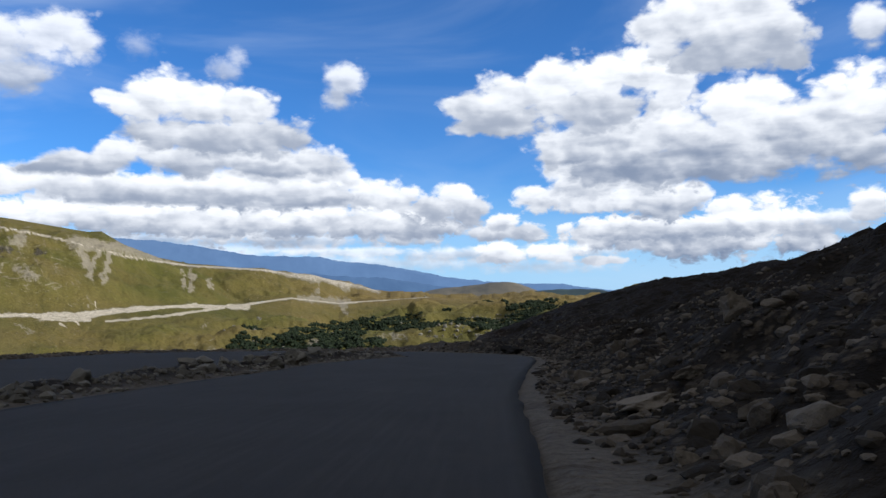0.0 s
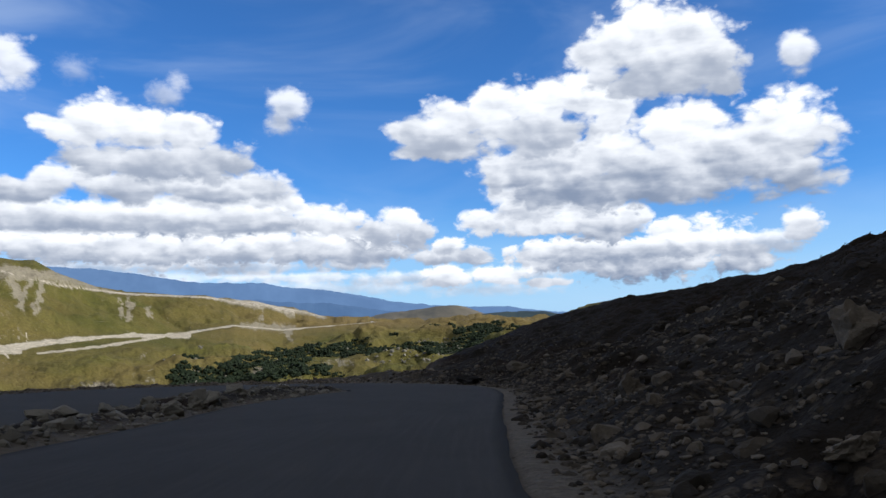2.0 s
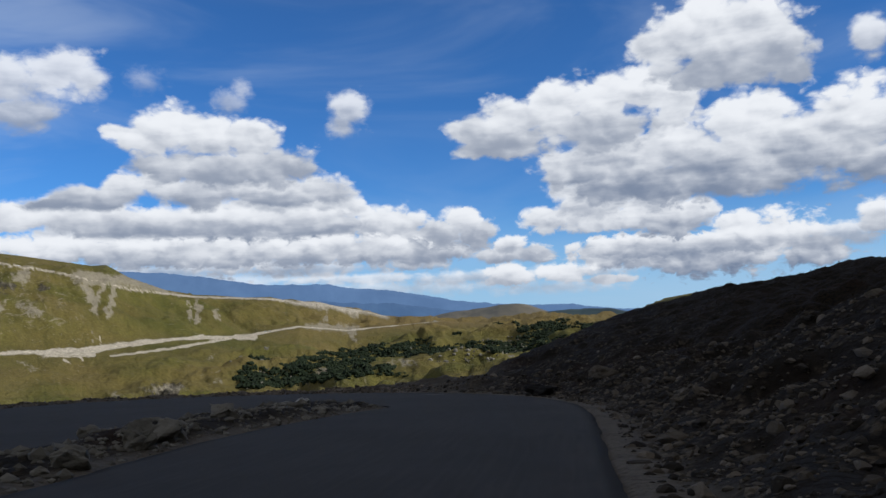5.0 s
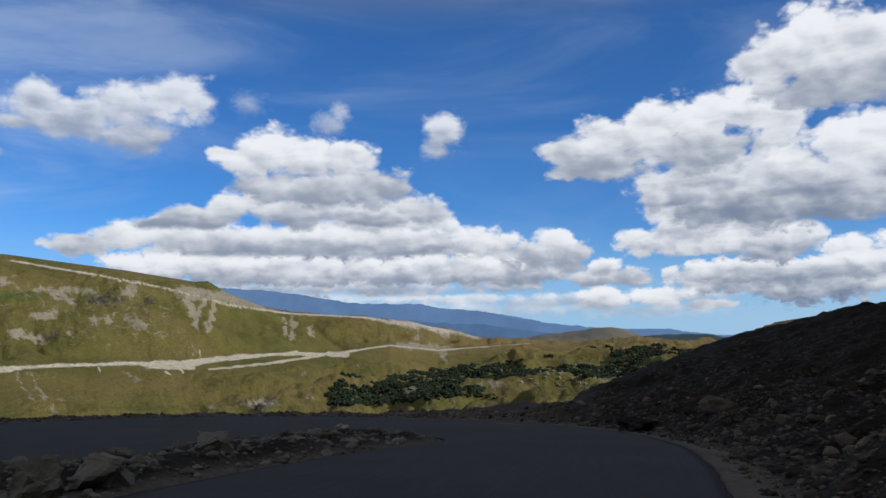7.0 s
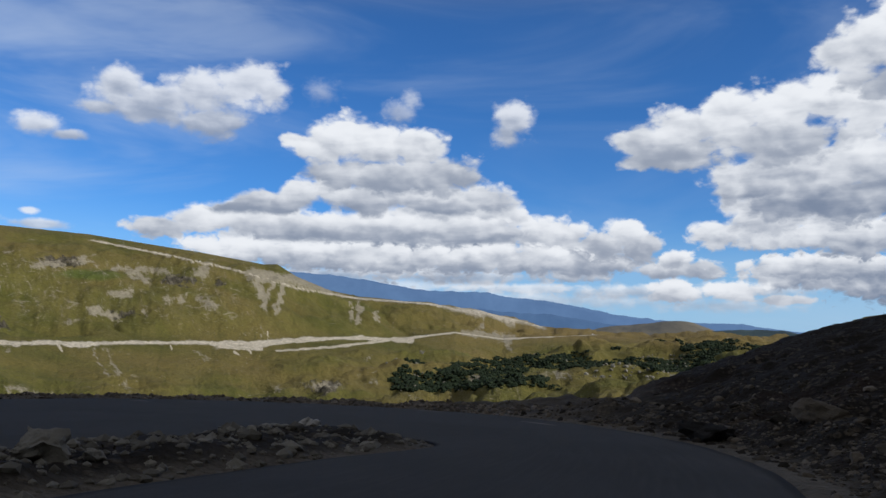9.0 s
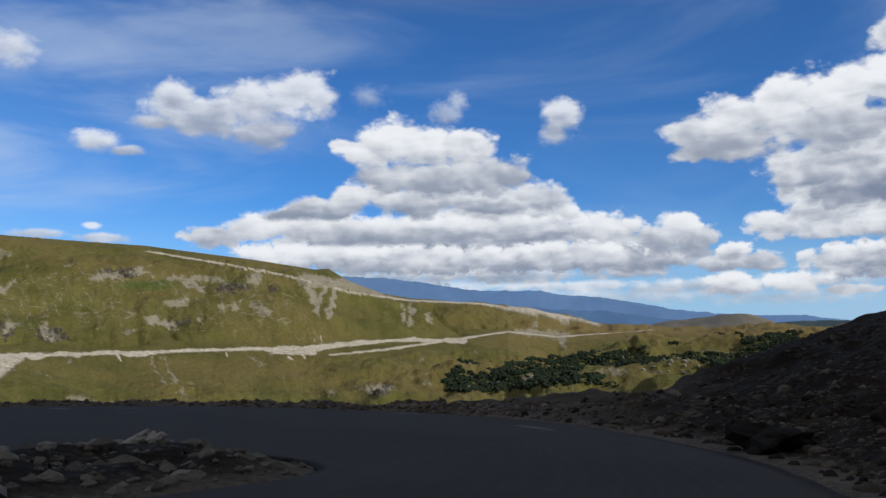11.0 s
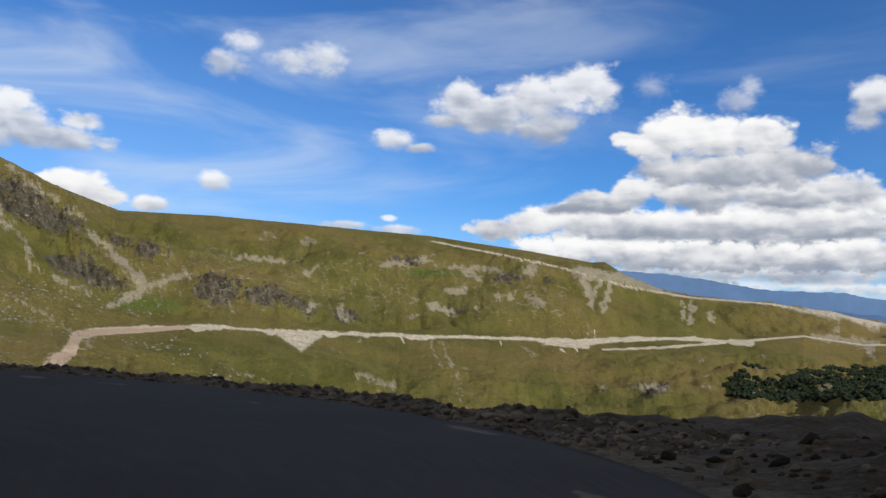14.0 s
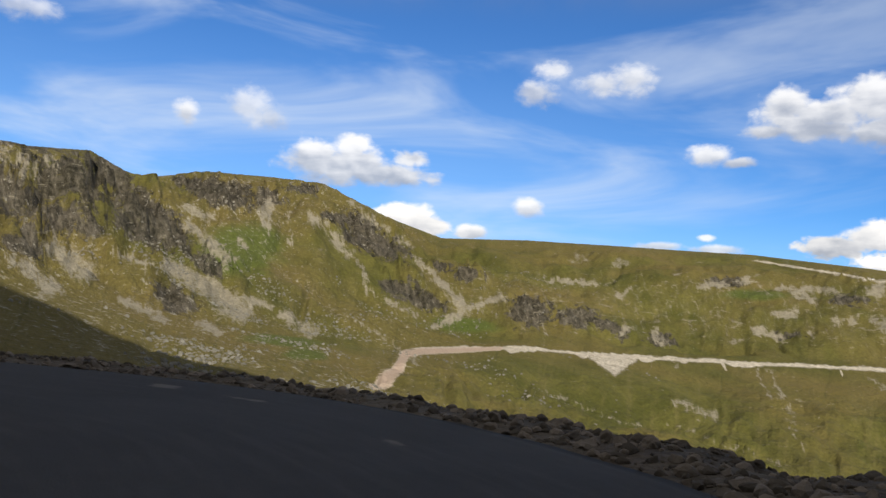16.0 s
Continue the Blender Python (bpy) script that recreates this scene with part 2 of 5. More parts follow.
def make_sky():
    world = bpy.data.worlds.new("sky")
    scene.world, world.use_nodes = world, True
    t = world.node_tree
    w = Web(t)
    t.nodes.clear()
    sky = t.nodes.new("ShaderNodeTexSky")
    sky.sky_type, sky.sun_disc = "NISHITA", False
    sky.sun_elevation, sky.sun_rotation = radians(SUN_EL), radians(-SUN_AZ)
    sky.altitude, sky.air_density, sky.dust_density, sky.ozone_density = 2000, 1.0, 0.6, 2.0
    coord = t.nodes.new("ShaderNodeTexCoord").outputs["Generated"]
    x, y, z = w.split(w.vec("NORMALIZE", coord))
    az = w.math("MULTIPLY", w.math("ARCTAN2", w.math("MULTIPLY", x, -1.0), y), 57.2958)
    el = w.math("MULTIPLY", w.math("ARCSINE", z), 57.2958)
    place = w.xyz(az, el, 0.0)
    # thin high veils, and unseen broken cloud added elsewhere to tone the fill light
    veil = w.noise(w.vec("MULTIPLY", place, (0.045, 0.16, 0.0)), 1.0, 5.0, 0.55, 0.7)
    veil = w.math("MULTIPLY", w.step(veil, 0.42, 0.75), w.step(az, 5.0, 60.0, 0.14, 0.6))
    rest = w.step(w.noise(coord, 2.6, 7.0, 0.6), 0.32, 0.50)
    rest = w.math("MULTIPLY", rest, w.math("MAXIMUM", w.step(el, 21.0, 30.0), w.math("MAXIMUM", w.step(az, -36.0, -48.0), w.step(az, 92.0, 105.0))))
    haze = w.math("ADD", w.step(el, 9.0, -0.5, 0.0, 0.78), w.math("MULTIPLY", w.step(az, 25.0, 60.0, 0.0, 0.24), w.step(el, 22.0, 6.0)), clamp=True)
    blue = w.vec("MULTIPLY", sky.outputs[0], (SKY, SKY, SKY))
    blue = w.mix(1.0, blue, (0.40, 0.82, 1.28), "MULTIPLY")
    col = w.mix(haze, blue, (0.46, 0.69, 0.94))
    col = w.mix(veil, col, (0.78, 0.87, 0.98))
    col = w.mix(w.math("MULTIPLY", rest, 0.9), col, (0.335, 0.318, 0.296))
    flat = w.vec("MULTIPLY", place, (0.8, 1.2, 1.0))
    sway = w.xyz(w.math("SUBTRACT", w.noise(flat, 0.7, 4.0, 0.6), 0.5), w.math("SUBTRACT", w.noise(w.vec("ADD", flat, (31.0, 17.0, 0.0)), 0.7, 4.0, 0.6), 0.5), 0.0)
    bent = w.vec("ADD", flat, w.vec("MULTIPLY", sway, (1.5, 1.2, 0.0)))
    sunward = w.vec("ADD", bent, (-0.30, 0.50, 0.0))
    near, far = puffs(w, bent, 0.42, 2.5), puffs(w, bent, 0.95, 2.0)
    low = w.step(el, 9.5, 4.5)
    puff = w.math("ADD", w.math("MULTIPLY", near, w.math("SUBTRACT", 1.0, low)), w.math("MULTIPLY", far, low))
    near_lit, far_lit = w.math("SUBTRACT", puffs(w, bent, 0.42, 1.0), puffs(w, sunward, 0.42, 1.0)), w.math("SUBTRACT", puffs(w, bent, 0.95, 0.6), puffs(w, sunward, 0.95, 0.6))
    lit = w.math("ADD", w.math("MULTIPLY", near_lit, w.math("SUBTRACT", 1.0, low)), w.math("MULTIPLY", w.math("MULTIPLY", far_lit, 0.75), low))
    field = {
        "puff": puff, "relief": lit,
        "lumps": w.math("SUBTRACT", w.noise(flat, 0.5, 3.0, 0.5, 0.2), 0.5),
        "frays": w.math("SUBTRACT", w.noise(flat, 1.7, 7.0, 0.64, 0.4), 0.5),
        "strata": w.math("SUBTRACT", w.noise(w.vec("MULTIPLY", place, (0.20, 1.0, 0.0)), 1.0, 4.0, 0.55, 0.3), 0.5)}
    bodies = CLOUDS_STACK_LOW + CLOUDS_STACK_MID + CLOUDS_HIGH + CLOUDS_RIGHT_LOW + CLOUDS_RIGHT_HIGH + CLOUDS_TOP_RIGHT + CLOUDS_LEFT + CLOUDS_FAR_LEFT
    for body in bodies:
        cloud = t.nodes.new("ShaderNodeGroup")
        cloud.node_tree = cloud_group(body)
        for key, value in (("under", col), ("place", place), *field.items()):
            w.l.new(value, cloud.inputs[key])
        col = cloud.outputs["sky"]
    bg = t.nodes.new("ShaderNodeBackground")
    w.l.new(col, bg.inputs[0])
    bg.inputs[1].default_value = 1.0
    w.l.new(bg.outputs[0], t.nodes.new("ShaderNodeOutputWorld").inputs[0])


SKY = 0.11
make_sky()

# ---- materials ----
EYE = (0.5, 30.0, -1.3)                # middle of the far valley's plan

def material(name, rough=0.9):
    m = bpy.data.materials.new(name)
    m.use_nodes = True
    w = Web(m.node_tree)
    bsdf = m.node_tree.nodes["Principled BSDF"]
    bsdf.inputs["Roughness"].default_value = rough
    bsdf.inputs["Specular IOR Level"].default_value = 0.25
    pos = m.node_tree.nodes.new("ShaderNodeNewGeometry").outputs["Position"]
    return m, w, bsdf, pos


def relief(w, bsdf, height, strength, distance):
    b = w.n.new("ShaderNodeBump")
    b.inputs["Strength"].default_value, b.inputs["Distance"].default_value = strength, distance
    w.l.new(height, b.inputs["Height"])
    w.l.new(b.outputs[0], bsdf.inputs["Normal"])


def attribute(w, name):
    nd = w.n.new("ShaderNodeAttribute")
    nd.attribute_name = name
    return nd.outputs["Fac"]


def asphalt_material():
    m, w, bsdf, pos = material("new_asphalt", 0.9)
    grain = w.noise(pos, 55.0, 2.0, 0.7)
    patch = w.noise(pos, 0.35, 5.0, 0.6, 0.5)
    dust = w.step(w.noise(w.vec("MULTIPLY", pos, (1.0, 0.35, 1.0)), 0.6, 6.0, 0.65, 0.8), 0.55, 0.78)
    col = w.mix(grain, (0.0155, 0.0158, 0.0168), (0.062, 0.062, 0.064))
    col = w.mix(w.step(patch, 0.35, 0.7, 0.0, 0.75), col, (0.026, 0.026, 0.027))
    col = w.mix(w.math("MULTIPLY", dust, 0.35), col, (0.055, 0.052, 0.049))
    lane = attribute(w, "lane")
    streak = w.noise(w.xyz(w.math("MULTIPLY", lane, 9.0), w.math("MULTIPLY", attribute(w, "along"), 0.25), 0.0), 1.0, 4.0, 0.6)
    col = w.mix(w.step(streak, 0.42, 0.72, 0.0, 0.35), col, (0.066, 0.064, 0.063))
    grit = w.math("ADD", attribute(w, "spill"), w.math("MULTIPLY", w.math("SUBTRACT", w.noise(pos, 2.2, 6.0, 0.7), 0.5), 1.2))
    col = w.mix(w.step(grit, 0.45, 0.75, 0.0, 0.75), col, w.mix(grain, (0.09, 0.08, 0.068), (0.26, 0.235, 0.20)))
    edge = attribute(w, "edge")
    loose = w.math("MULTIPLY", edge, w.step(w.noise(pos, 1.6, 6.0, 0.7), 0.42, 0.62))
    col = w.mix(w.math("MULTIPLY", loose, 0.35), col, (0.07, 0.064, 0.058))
    # rim near black: fresh tar, plus the slab side's shade painted in
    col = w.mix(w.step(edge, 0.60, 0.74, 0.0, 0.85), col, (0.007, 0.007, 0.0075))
    w.l.new(col, bsdf.inputs["Base Color"])
    relief(w, bsdf, grain, 0.6, 0.012)
    bsdf.inputs["Specular IOR Level"].default_value = 0.3
    return m


def hillside_material():
    m, w, bsdf, pos = material("stony_hillside", 0.95)
    big = w.noise(pos, 0.22, 3.0, 0.6, 0.4)
    mid = w.noise(pos, 1.1, 5.0, 0.7)
    fine = w.noise(pos, 11.0, 3.0, 0.75)
    cell = w.n.new("ShaderNodeTexVoronoi")
    w.l.new(w.vec("ADD", pos, w.vec("MULTIPLY", w.xyz(mid, fine, mid), (0.25, 0.25, 0.25))), cell.inputs["Vector"])
    cell.inputs["Scale"].default_value = 5.5
    stone, gap = w.split(cell.outputs["Color"])[0], cell.outputs["Distance"]
    # soil, chips and turf coloured near black to deepen the bank's shade
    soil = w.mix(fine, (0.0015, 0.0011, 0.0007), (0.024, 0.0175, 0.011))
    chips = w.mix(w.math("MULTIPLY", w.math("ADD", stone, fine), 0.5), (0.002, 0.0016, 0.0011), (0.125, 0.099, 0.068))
    # gaps between chips painted dark, like shaded hollows
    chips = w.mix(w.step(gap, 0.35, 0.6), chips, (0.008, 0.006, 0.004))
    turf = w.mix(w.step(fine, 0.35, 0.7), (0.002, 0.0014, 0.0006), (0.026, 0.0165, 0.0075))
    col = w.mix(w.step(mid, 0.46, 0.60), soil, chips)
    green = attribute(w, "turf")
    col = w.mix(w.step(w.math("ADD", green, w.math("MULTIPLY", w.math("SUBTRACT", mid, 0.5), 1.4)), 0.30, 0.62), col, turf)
    bare = attribute(w, "gravel")
    grit = w.mix(fine, (0.036, 0.031, 0.024), (0.22, 0.19, 0.15))
    col = w.mix(w.math("MULTIPLY", bare, w.step(mid, 0.3, 0.55, 0.55, 1.0)), col, grit)
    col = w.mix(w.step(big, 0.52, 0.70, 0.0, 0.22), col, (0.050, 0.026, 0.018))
    w.l.new(col, bsdf.inputs["Base Color"])
    height = w.math("ADD", w.math("MULTIPLY", mid, 0.8), w.math("ADD", w.math("MULTIPLY", fine, 0.3), w.math("MULTIPLY", w.math("SUBTRACT", stone, gap), 0.35)))
    relief(w, bsdf, height, 0.9, 0.12)
    return m


def meadow_material():
    m, w, bsdf, pos = material("alpine_meadow", 0.97)
    x, y, z = w.split(pos)
    huge = w.noise(pos, 0.005, 3.0, 0.6, 0.8)
    big = w.noise(pos, 0.02, 4.0, 0.65, 0.6)
    mid = w.noise(pos, 0.10, 4.0, 0.75, 0.5)
    fine = w.noise(pos, 0.38, 3.0, 0.82)
    # runnels down the slope
    turn = w.math("ARCTAN2", w.math("SUBTRACT", EYE[0], x), w.math("SUBTRACT", y, EYE[1]))
    runs = w.noise(w.xyz(w.math("MULTIPLY", turn, 70.0), w.math("MULTIPLY", z, 0.02), w.math("MULTIPLY", big, 1.5)), 1.0, 5.0, 0.65, 0.4)
    green = w.mix(w.step(big, 0.3, 0.7), (0.070, 0.074, 0.015), (0.128, 0.120, 0.030))
    green = w.mix(w.step(huge, 0.40, 0.62, 0.0, 0.85), green, w.mix(mid, (0.108, 0.088, 0.024), (0.170, 0.138, 0.046)))
    green = w.mix(w.step(runs, 0.50, 0.70, 0.0, 0.5), green, (0.160, 0.138, 0.050))
    green = w.mix(w.step(runs, 0.46, 0.30, 0.0, 0.5), green, (0.056, 0.060, 0.013))
    green = w.mix(w.step(mid, 0.52, 0.70, 0.0, 0.35), green, (0.055, 0.055, 0.015))
    green = w.mix(w.math("MULTIPLY", attribute(w, "dry"), 0.8), green, w.mix(mid, (0.15, 0.110, 0.038), (0.23, 0.17, 0.064)))
    lush = w.math("ADD", attribute(w, "lush"), w.math("MULTIPLY", w.math("SUBTRACT", big, 0.5), 1.2))
    green = w.mix(w.step(lush, 0.35, 0.9, 0.0, 0.8), green, w.mix(mid, (0.055, 0.088, 0.014), (0.095, 0.125, 0.026)))
    green = w.mix(1.0, green, w.mix(fine, (0.40, 0.40, 0.40), (1.62, 1.62, 1.62)), "MULTIPLY")
    pale = w.mix(fine, (0.11, 0.098, 0.066), (0.47, 0.43, 0.335))
    rise = w.math("ARCTAN2", w.math("SUBTRACT", z, EYE[2]), w.vec("LENGTH", w.xyz(w.math("SUBTRACT", x, EYE[0]), w.math("SUBTRACT", y, EYE[1]), 0.0), out=1))
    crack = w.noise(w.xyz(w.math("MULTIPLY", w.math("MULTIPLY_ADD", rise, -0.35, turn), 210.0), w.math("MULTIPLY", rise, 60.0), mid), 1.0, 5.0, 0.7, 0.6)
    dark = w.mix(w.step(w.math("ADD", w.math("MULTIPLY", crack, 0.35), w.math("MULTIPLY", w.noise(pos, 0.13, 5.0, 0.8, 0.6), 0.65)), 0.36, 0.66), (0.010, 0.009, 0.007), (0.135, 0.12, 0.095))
    # short bare dabs along the slope
    dabs = w.noise(w.xyz(w.math("MULTIPLY", turn, 57.0), w.math("MULTIPLY", rise, 190.0), w.math("MULTIPLY", turn, 20.0)), 1.0, 5.0, 0.72, 0.8)
    dabs = w.math("MULTIPLY_ADD", attribute(w, "scree"), 0.22, dabs)
    frag = w.math("SUBTRACT", w.noise(pos, 0.16, 4.0, 0.85, 0.8), 0.5)
    scree = w.math("MULTIPLY_ADD", w.math("SUBTRACT", crack, 0.5), 1.9, w.math("MULTIPLY_ADD", frag, 1.5, attribute(w, "scree")))
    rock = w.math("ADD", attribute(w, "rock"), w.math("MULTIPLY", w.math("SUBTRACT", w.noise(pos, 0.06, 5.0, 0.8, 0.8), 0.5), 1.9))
    speck = w.math("ADD", w.noise(pos, 0.26, 4.0, 0.7), w.math("MULTIPLY", attribute(w, "stony"), 0.06))
    speck = w.math("ADD", speck, w.math("MULTIPLY", w.math("SUBTRACT", huge, 0.5), 0.35))
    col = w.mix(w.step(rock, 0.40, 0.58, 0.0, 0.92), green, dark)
    col = w.mix(w.step(scree, 0.32, 0.90, 0.0, 0.85), col, pale)
    col = w.mix(w.step(dabs, 0.63, 0.74, 0.0, 0.72), col, pale)
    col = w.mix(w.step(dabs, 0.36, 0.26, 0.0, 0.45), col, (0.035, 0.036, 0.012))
    col = w.mix(w.step(speck, 0.68, 0.76, 0.0, 0.65), col, (0.38, 0.36, 0.30))
    col = w.mix(w.step(w.math("ADD", attribute(w, "track"), w.math("MULTIPLY", frag, 1.5)), 0.45, 0.75, 0.0, 0.92), col, w.mix(attribute(w, "bend"), w.mix(w.step(w.math('ADD', w.math('MULTIPLY', fine, 0.6), w.math('MULTIPLY', mid, 0.4)), 0.3, 0.7), (0.30, 0.27, 0.21), (0.76, 0.70, 0.59)), w.mix(fine, (0.34, 0.26, 0.20), (0.60, 0.47, 0.38))))
    w.l.new(col, bsdf.inputs["Base Color"])
    relief(w, bsdf, w.math("ADD", w.math("MULTIPLY", mid, 0.8), w.math("ADD", w.math("MULTIPLY", fine, 0.25), w.math("MULTIPLY", runs, 0.3))), 1.0, 3.5)
    return m


def stone_material(name, low, high):
    m, w, bsdf, pos = material(name, 0.9)
    shade = w.n.new("ShaderNodeObjectInfo").outputs["Random"]
    a = w.noise(pos, 3.0, 6.0, 0.65, 0.4)
    b = w.noise(pos, 24.0, 4.0, 0.7)
    col = w.mix(w.math("ADD", w.math("MULTIPLY", a, 0.6), w.math("MULTIPLY", b, 0.4)), low, high)
    col = w.mix(w.math("MULTIPLY", shade, 0.45), col, low)
    piece = w.n.new("ShaderNodeNewGeometry").outputs["Random Per Island"]
    col = w.mix(w.step(piece, 0.25, 1.0, 0.88, 0.0), col, low)
    lichen = w.step(w.noise(pos, 7.0, 5.0, 0.7), 0.58, 0.68)
    col = w.mix(w.math("MULTIPLY", lichen, 0.5), col, (0.07, 0.066, 0.05))
    w.l.new(col, bsdf.inputs["Base Color"])
    relief(w, bsdf, w.math("ADD", a, w.math("MULTIPLY", b, 0.3)), 0.8, 0.06)
    return m


def leaf_material(name, low, high, scale):
    m, w, bsdf, pos = material(name, 0.85)
    a = w.noise(pos, scale, 4.0, 0.7)
    r = w.n.new("ShaderNodeNewGeometry").outputs["Random Per Island"]
    col = w.mix(w.math("MULTIPLY", w.math("ADD", a, r), 0.5), low, high)
    w.l.new(col, bsdf.inputs["Base Color"])
    return m


ASPHALT, HILLSIDE, MEADOW = asphalt_material(), hillside_material(), meadow_material()
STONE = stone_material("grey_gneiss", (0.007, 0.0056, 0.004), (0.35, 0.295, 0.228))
VERGE_STONE = stone_material("brown_grey_stone", (0.065, 0.055, 0.043), (0.44, 0.37, 0.295))
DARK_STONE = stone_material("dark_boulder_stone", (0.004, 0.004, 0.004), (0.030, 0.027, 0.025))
ISLE_STONE = stone_material("olive_grey_stone", (0.11, 0.102, 0.084), (0.43, 0.405, 0.345))
PALE_STONE = stone_material("pale_broken_stone", (0.03, 0.0255, 0.0195), (0.42, 0.362, 0.288))
WHITE_STONE = stone_material("white_broken_stone", (0.34, 0.33, 0.31), (0.72, 0.70, 0.67))
SLOPE_STONE = stone_material("lichen_grey_boulder_stone", (0.15, 0.145, 0.12), (0.46, 0.44, 0.385))
PINE = leaf_material("dwarf_pine_needles", (0.005, 0.011, 0.005), (0.020, 0.034, 0.014), 0.6)
DRY_GRASS = leaf_material("dry_grass", (0.010, 0.008, 0.004), (0.055, 0.043, 0.020), 3.0)


# ---- numeric helpers ----
def hash2(i, j, seed):
    h = (i * 374761393 + j * 668265263 + seed * 974634777) & 0xFFFFFFFF
    h = ((h ^ (h >> 13)) * 1274126177) & 0xFFFFFFFF
    return ((h ^ (h >> 16)) & 0xFFFF) / 65535.0


def in_pieces(rule, x, y, *rest):
    """Applies a rule to large arrays a few thousand places at a time."""
    x, y = np.broadcast_arrays(np.asarray(x, float), np.asarray(y, float))
    p, q = x.ravel(), y.ravel()
    done = [rule(p[k:k + 8192], q[k:k + 8192], *rest) for k in range(0, max(len(p), 1), 8192)]
    if isinstance(done[0], tuple):
        return tuple(np.concatenate(part_done).reshape(x.shape) for part_done in zip(*done))
    return np.concatenate(done).reshape(x.shape)


def grid_noise(x, y, seed=0):
    return in_pieces(noise_piece, x, y, seed)


def noise_piece(x, y, seed):
    i, j = np.floor(x).astype(np.int64), np.floor(y).astype(np.int64)
    u, v = x - i, y - j
    u, v = u * u * (3 - 2 * u), v * v * (3 - 2 * v)
    a, b = hash2(i, j, seed), hash2(i + 1, j, seed)
    c, d = hash2(i, j + 1, seed), hash2(i + 1, j + 1, seed)
    return (a + (b - a) * u) * (1 - v) + (c + (d - c) * u) * v - 0.5


def fbm(x, y, octaves=5, seed=0, gain=0.5):
    total, amp = 0.0, 1.0
    for k in range(octaves):
        total = total + amp * grid_noise(x * 2.03 ** k + 17.3 * k, y * 2.03 ** k - 9.1 * k, seed + k)
        amp *= gain
    return total


def ridged(x, y, octaves=4, seed=0):
    total, amp = 0.0, 1.0
    for k in range(octaves):
        total = total + amp * (1 - 4 * np.abs(grid_noise(x * 2.0 ** k, y * 2.0 ** k, seed + k)))
        amp *= 0.5
    return total


def smooth(x, lo, hi):
    t = np.clip((x - lo) / (hi - lo), 0, 1)
    return t * t * (3 - 2 * t)


def curve(points, n):
    """A smooth line of n points through the given ones."""
    p = np.array(points, float)
    p = np.vstack([2 * p[0] - p[1], p, 2 * p[-1] - p[-2]])
    s = np.linspace(0, len(points) - 1 - 1e-9, n)
    i = s.astype(int)
    t = (s - i)[:, None]
    a, b, c, d = p[i], p[i + 1], p[i + 2], p[i + 3]
    return 0.5 * (2 * b + (c - a) * t + (2 * a - 5 * b + 4 * c - d) * t ** 2 + (3 * b - a - 3 * c + d) * t ** 3)


def grid_mesh(name, x, y, z, mat, attributes=None):
    """A sheet from 2D arrays of places."""
    rows, cols = x.shape
    me = bpy.data.meshes.new(name)
    k = np.arange(rows * cols).reshape(rows, cols)
    quads = np.stack([k[:-1, :-1], k[:-1, 1:], k[1:, 1:], k[1:, :-1]], -1).reshape(-1, 4)
    me.vertices.add(rows * cols)
    me.vertices.foreach_set("co", np.stack([x, y, z], -1).astype(np.float32).ravel())
    me.loops.add(quads.size)
    me.loops.foreach_set("vertex_index", quads.astype(np.int32).ravel())
    me.polygons.add(len(quads))
    me.polygons.foreach_set("loop_start", np.arange(0, quads.size, 4, dtype=np.int32))
    me.update(calc_edges=True)
    me.polygons.foreach_set("use_smooth", np.ones(len(quads), bool))
    for key, values in (attributes or {}).items():
        me.attributes.new(key, "FLOAT", "POINT").data.foreach_set("value", np.asarray(values, np.float32).ravel())
    me.materials.append(mat)
    return new(name, me)


# ---- the plan of the hairpin ----
OUTER = [(-0.3, -25), (0.3, -8), (0.7, 4), (1.0, 9.2), (1.35, 14.4), (2.15, 21.5), (3.1, 28.4), (3.9, 34), (4.3, 39.5), (3.8, 44), (2.5, 47.6), (0.8, 50.7),
         (-1.6, 53.4), (-4.3, 55.3), (-8, 56.6), (-12.5, 56.9), (-16.5, 55.5), (-19.3, 52.3), (-20.3, 47.5), (-20.2, 40), (-19.8, 28), (-19.3, 8), (-19, -25)]
INNER = [(-7.6, -25), (-7.2, -8), (-6.9, 4), (-6.6, 9.2), (-6.3, 14.4), (-5.8, 20), (-5.2, 25), (-4.9, 30), (-4.2, 34), (-3.1, 38), (-2.1, 40.5), (-1.8, 41.6),
         (-2.2, 42.5), (-3.4, 43.2), (-4.8, 43.3), (-6.0, 42.6), (-6.9, 40.8), (-7.5, 38.0), (-7.9, 34), (-8.2, 28), (-8.4, 20), (-8.5, 4), (-8.6, -25)]
STATIONS = 441
outer, inner = curve(OUTER, STATIONS), curve(INNER, STATIONS)
stretch = np.linspace(0, len(OUTER) - 1, STATIONS)     # station in units of the plan's points


def road_level(x, y):
    return -1.058 - 0.0048 * x - 0.0554 * y


def beside(x, y, line):
    """Distance to a line of points, and the place along it (0..1) of the nearest point."""
    return in_pieces(beside_piece, x, y, line)


def beside_piece(x, y, line):
    best, where, side = np.full(x.shape, 1e9), np.zeros(x.shape), np.zeros(x.shape)
    for k in range(len(line) - 1):
        a, d = line[k], line[k + 1] - line[k]
        t = np.clip(((x - a[0]) * d[0] + (y - a[1]) * d[1]) / (d @ d), 0, 1)
        dx, dy = x - a[0] - t * d[0], y - a[1] - t * d[1]
        dist = np.hypot(dx, dy)
        near = dist < best
        best = np.where(near, dist, best)
        where = np.where(near, (k + t) / (len(line) - 1), where)
        side = np.where(near, d[0] * dy - d[1] * dx, side)
    return best * np.where(side < 0, 1, -1), where * (len(OUTER) - 1)


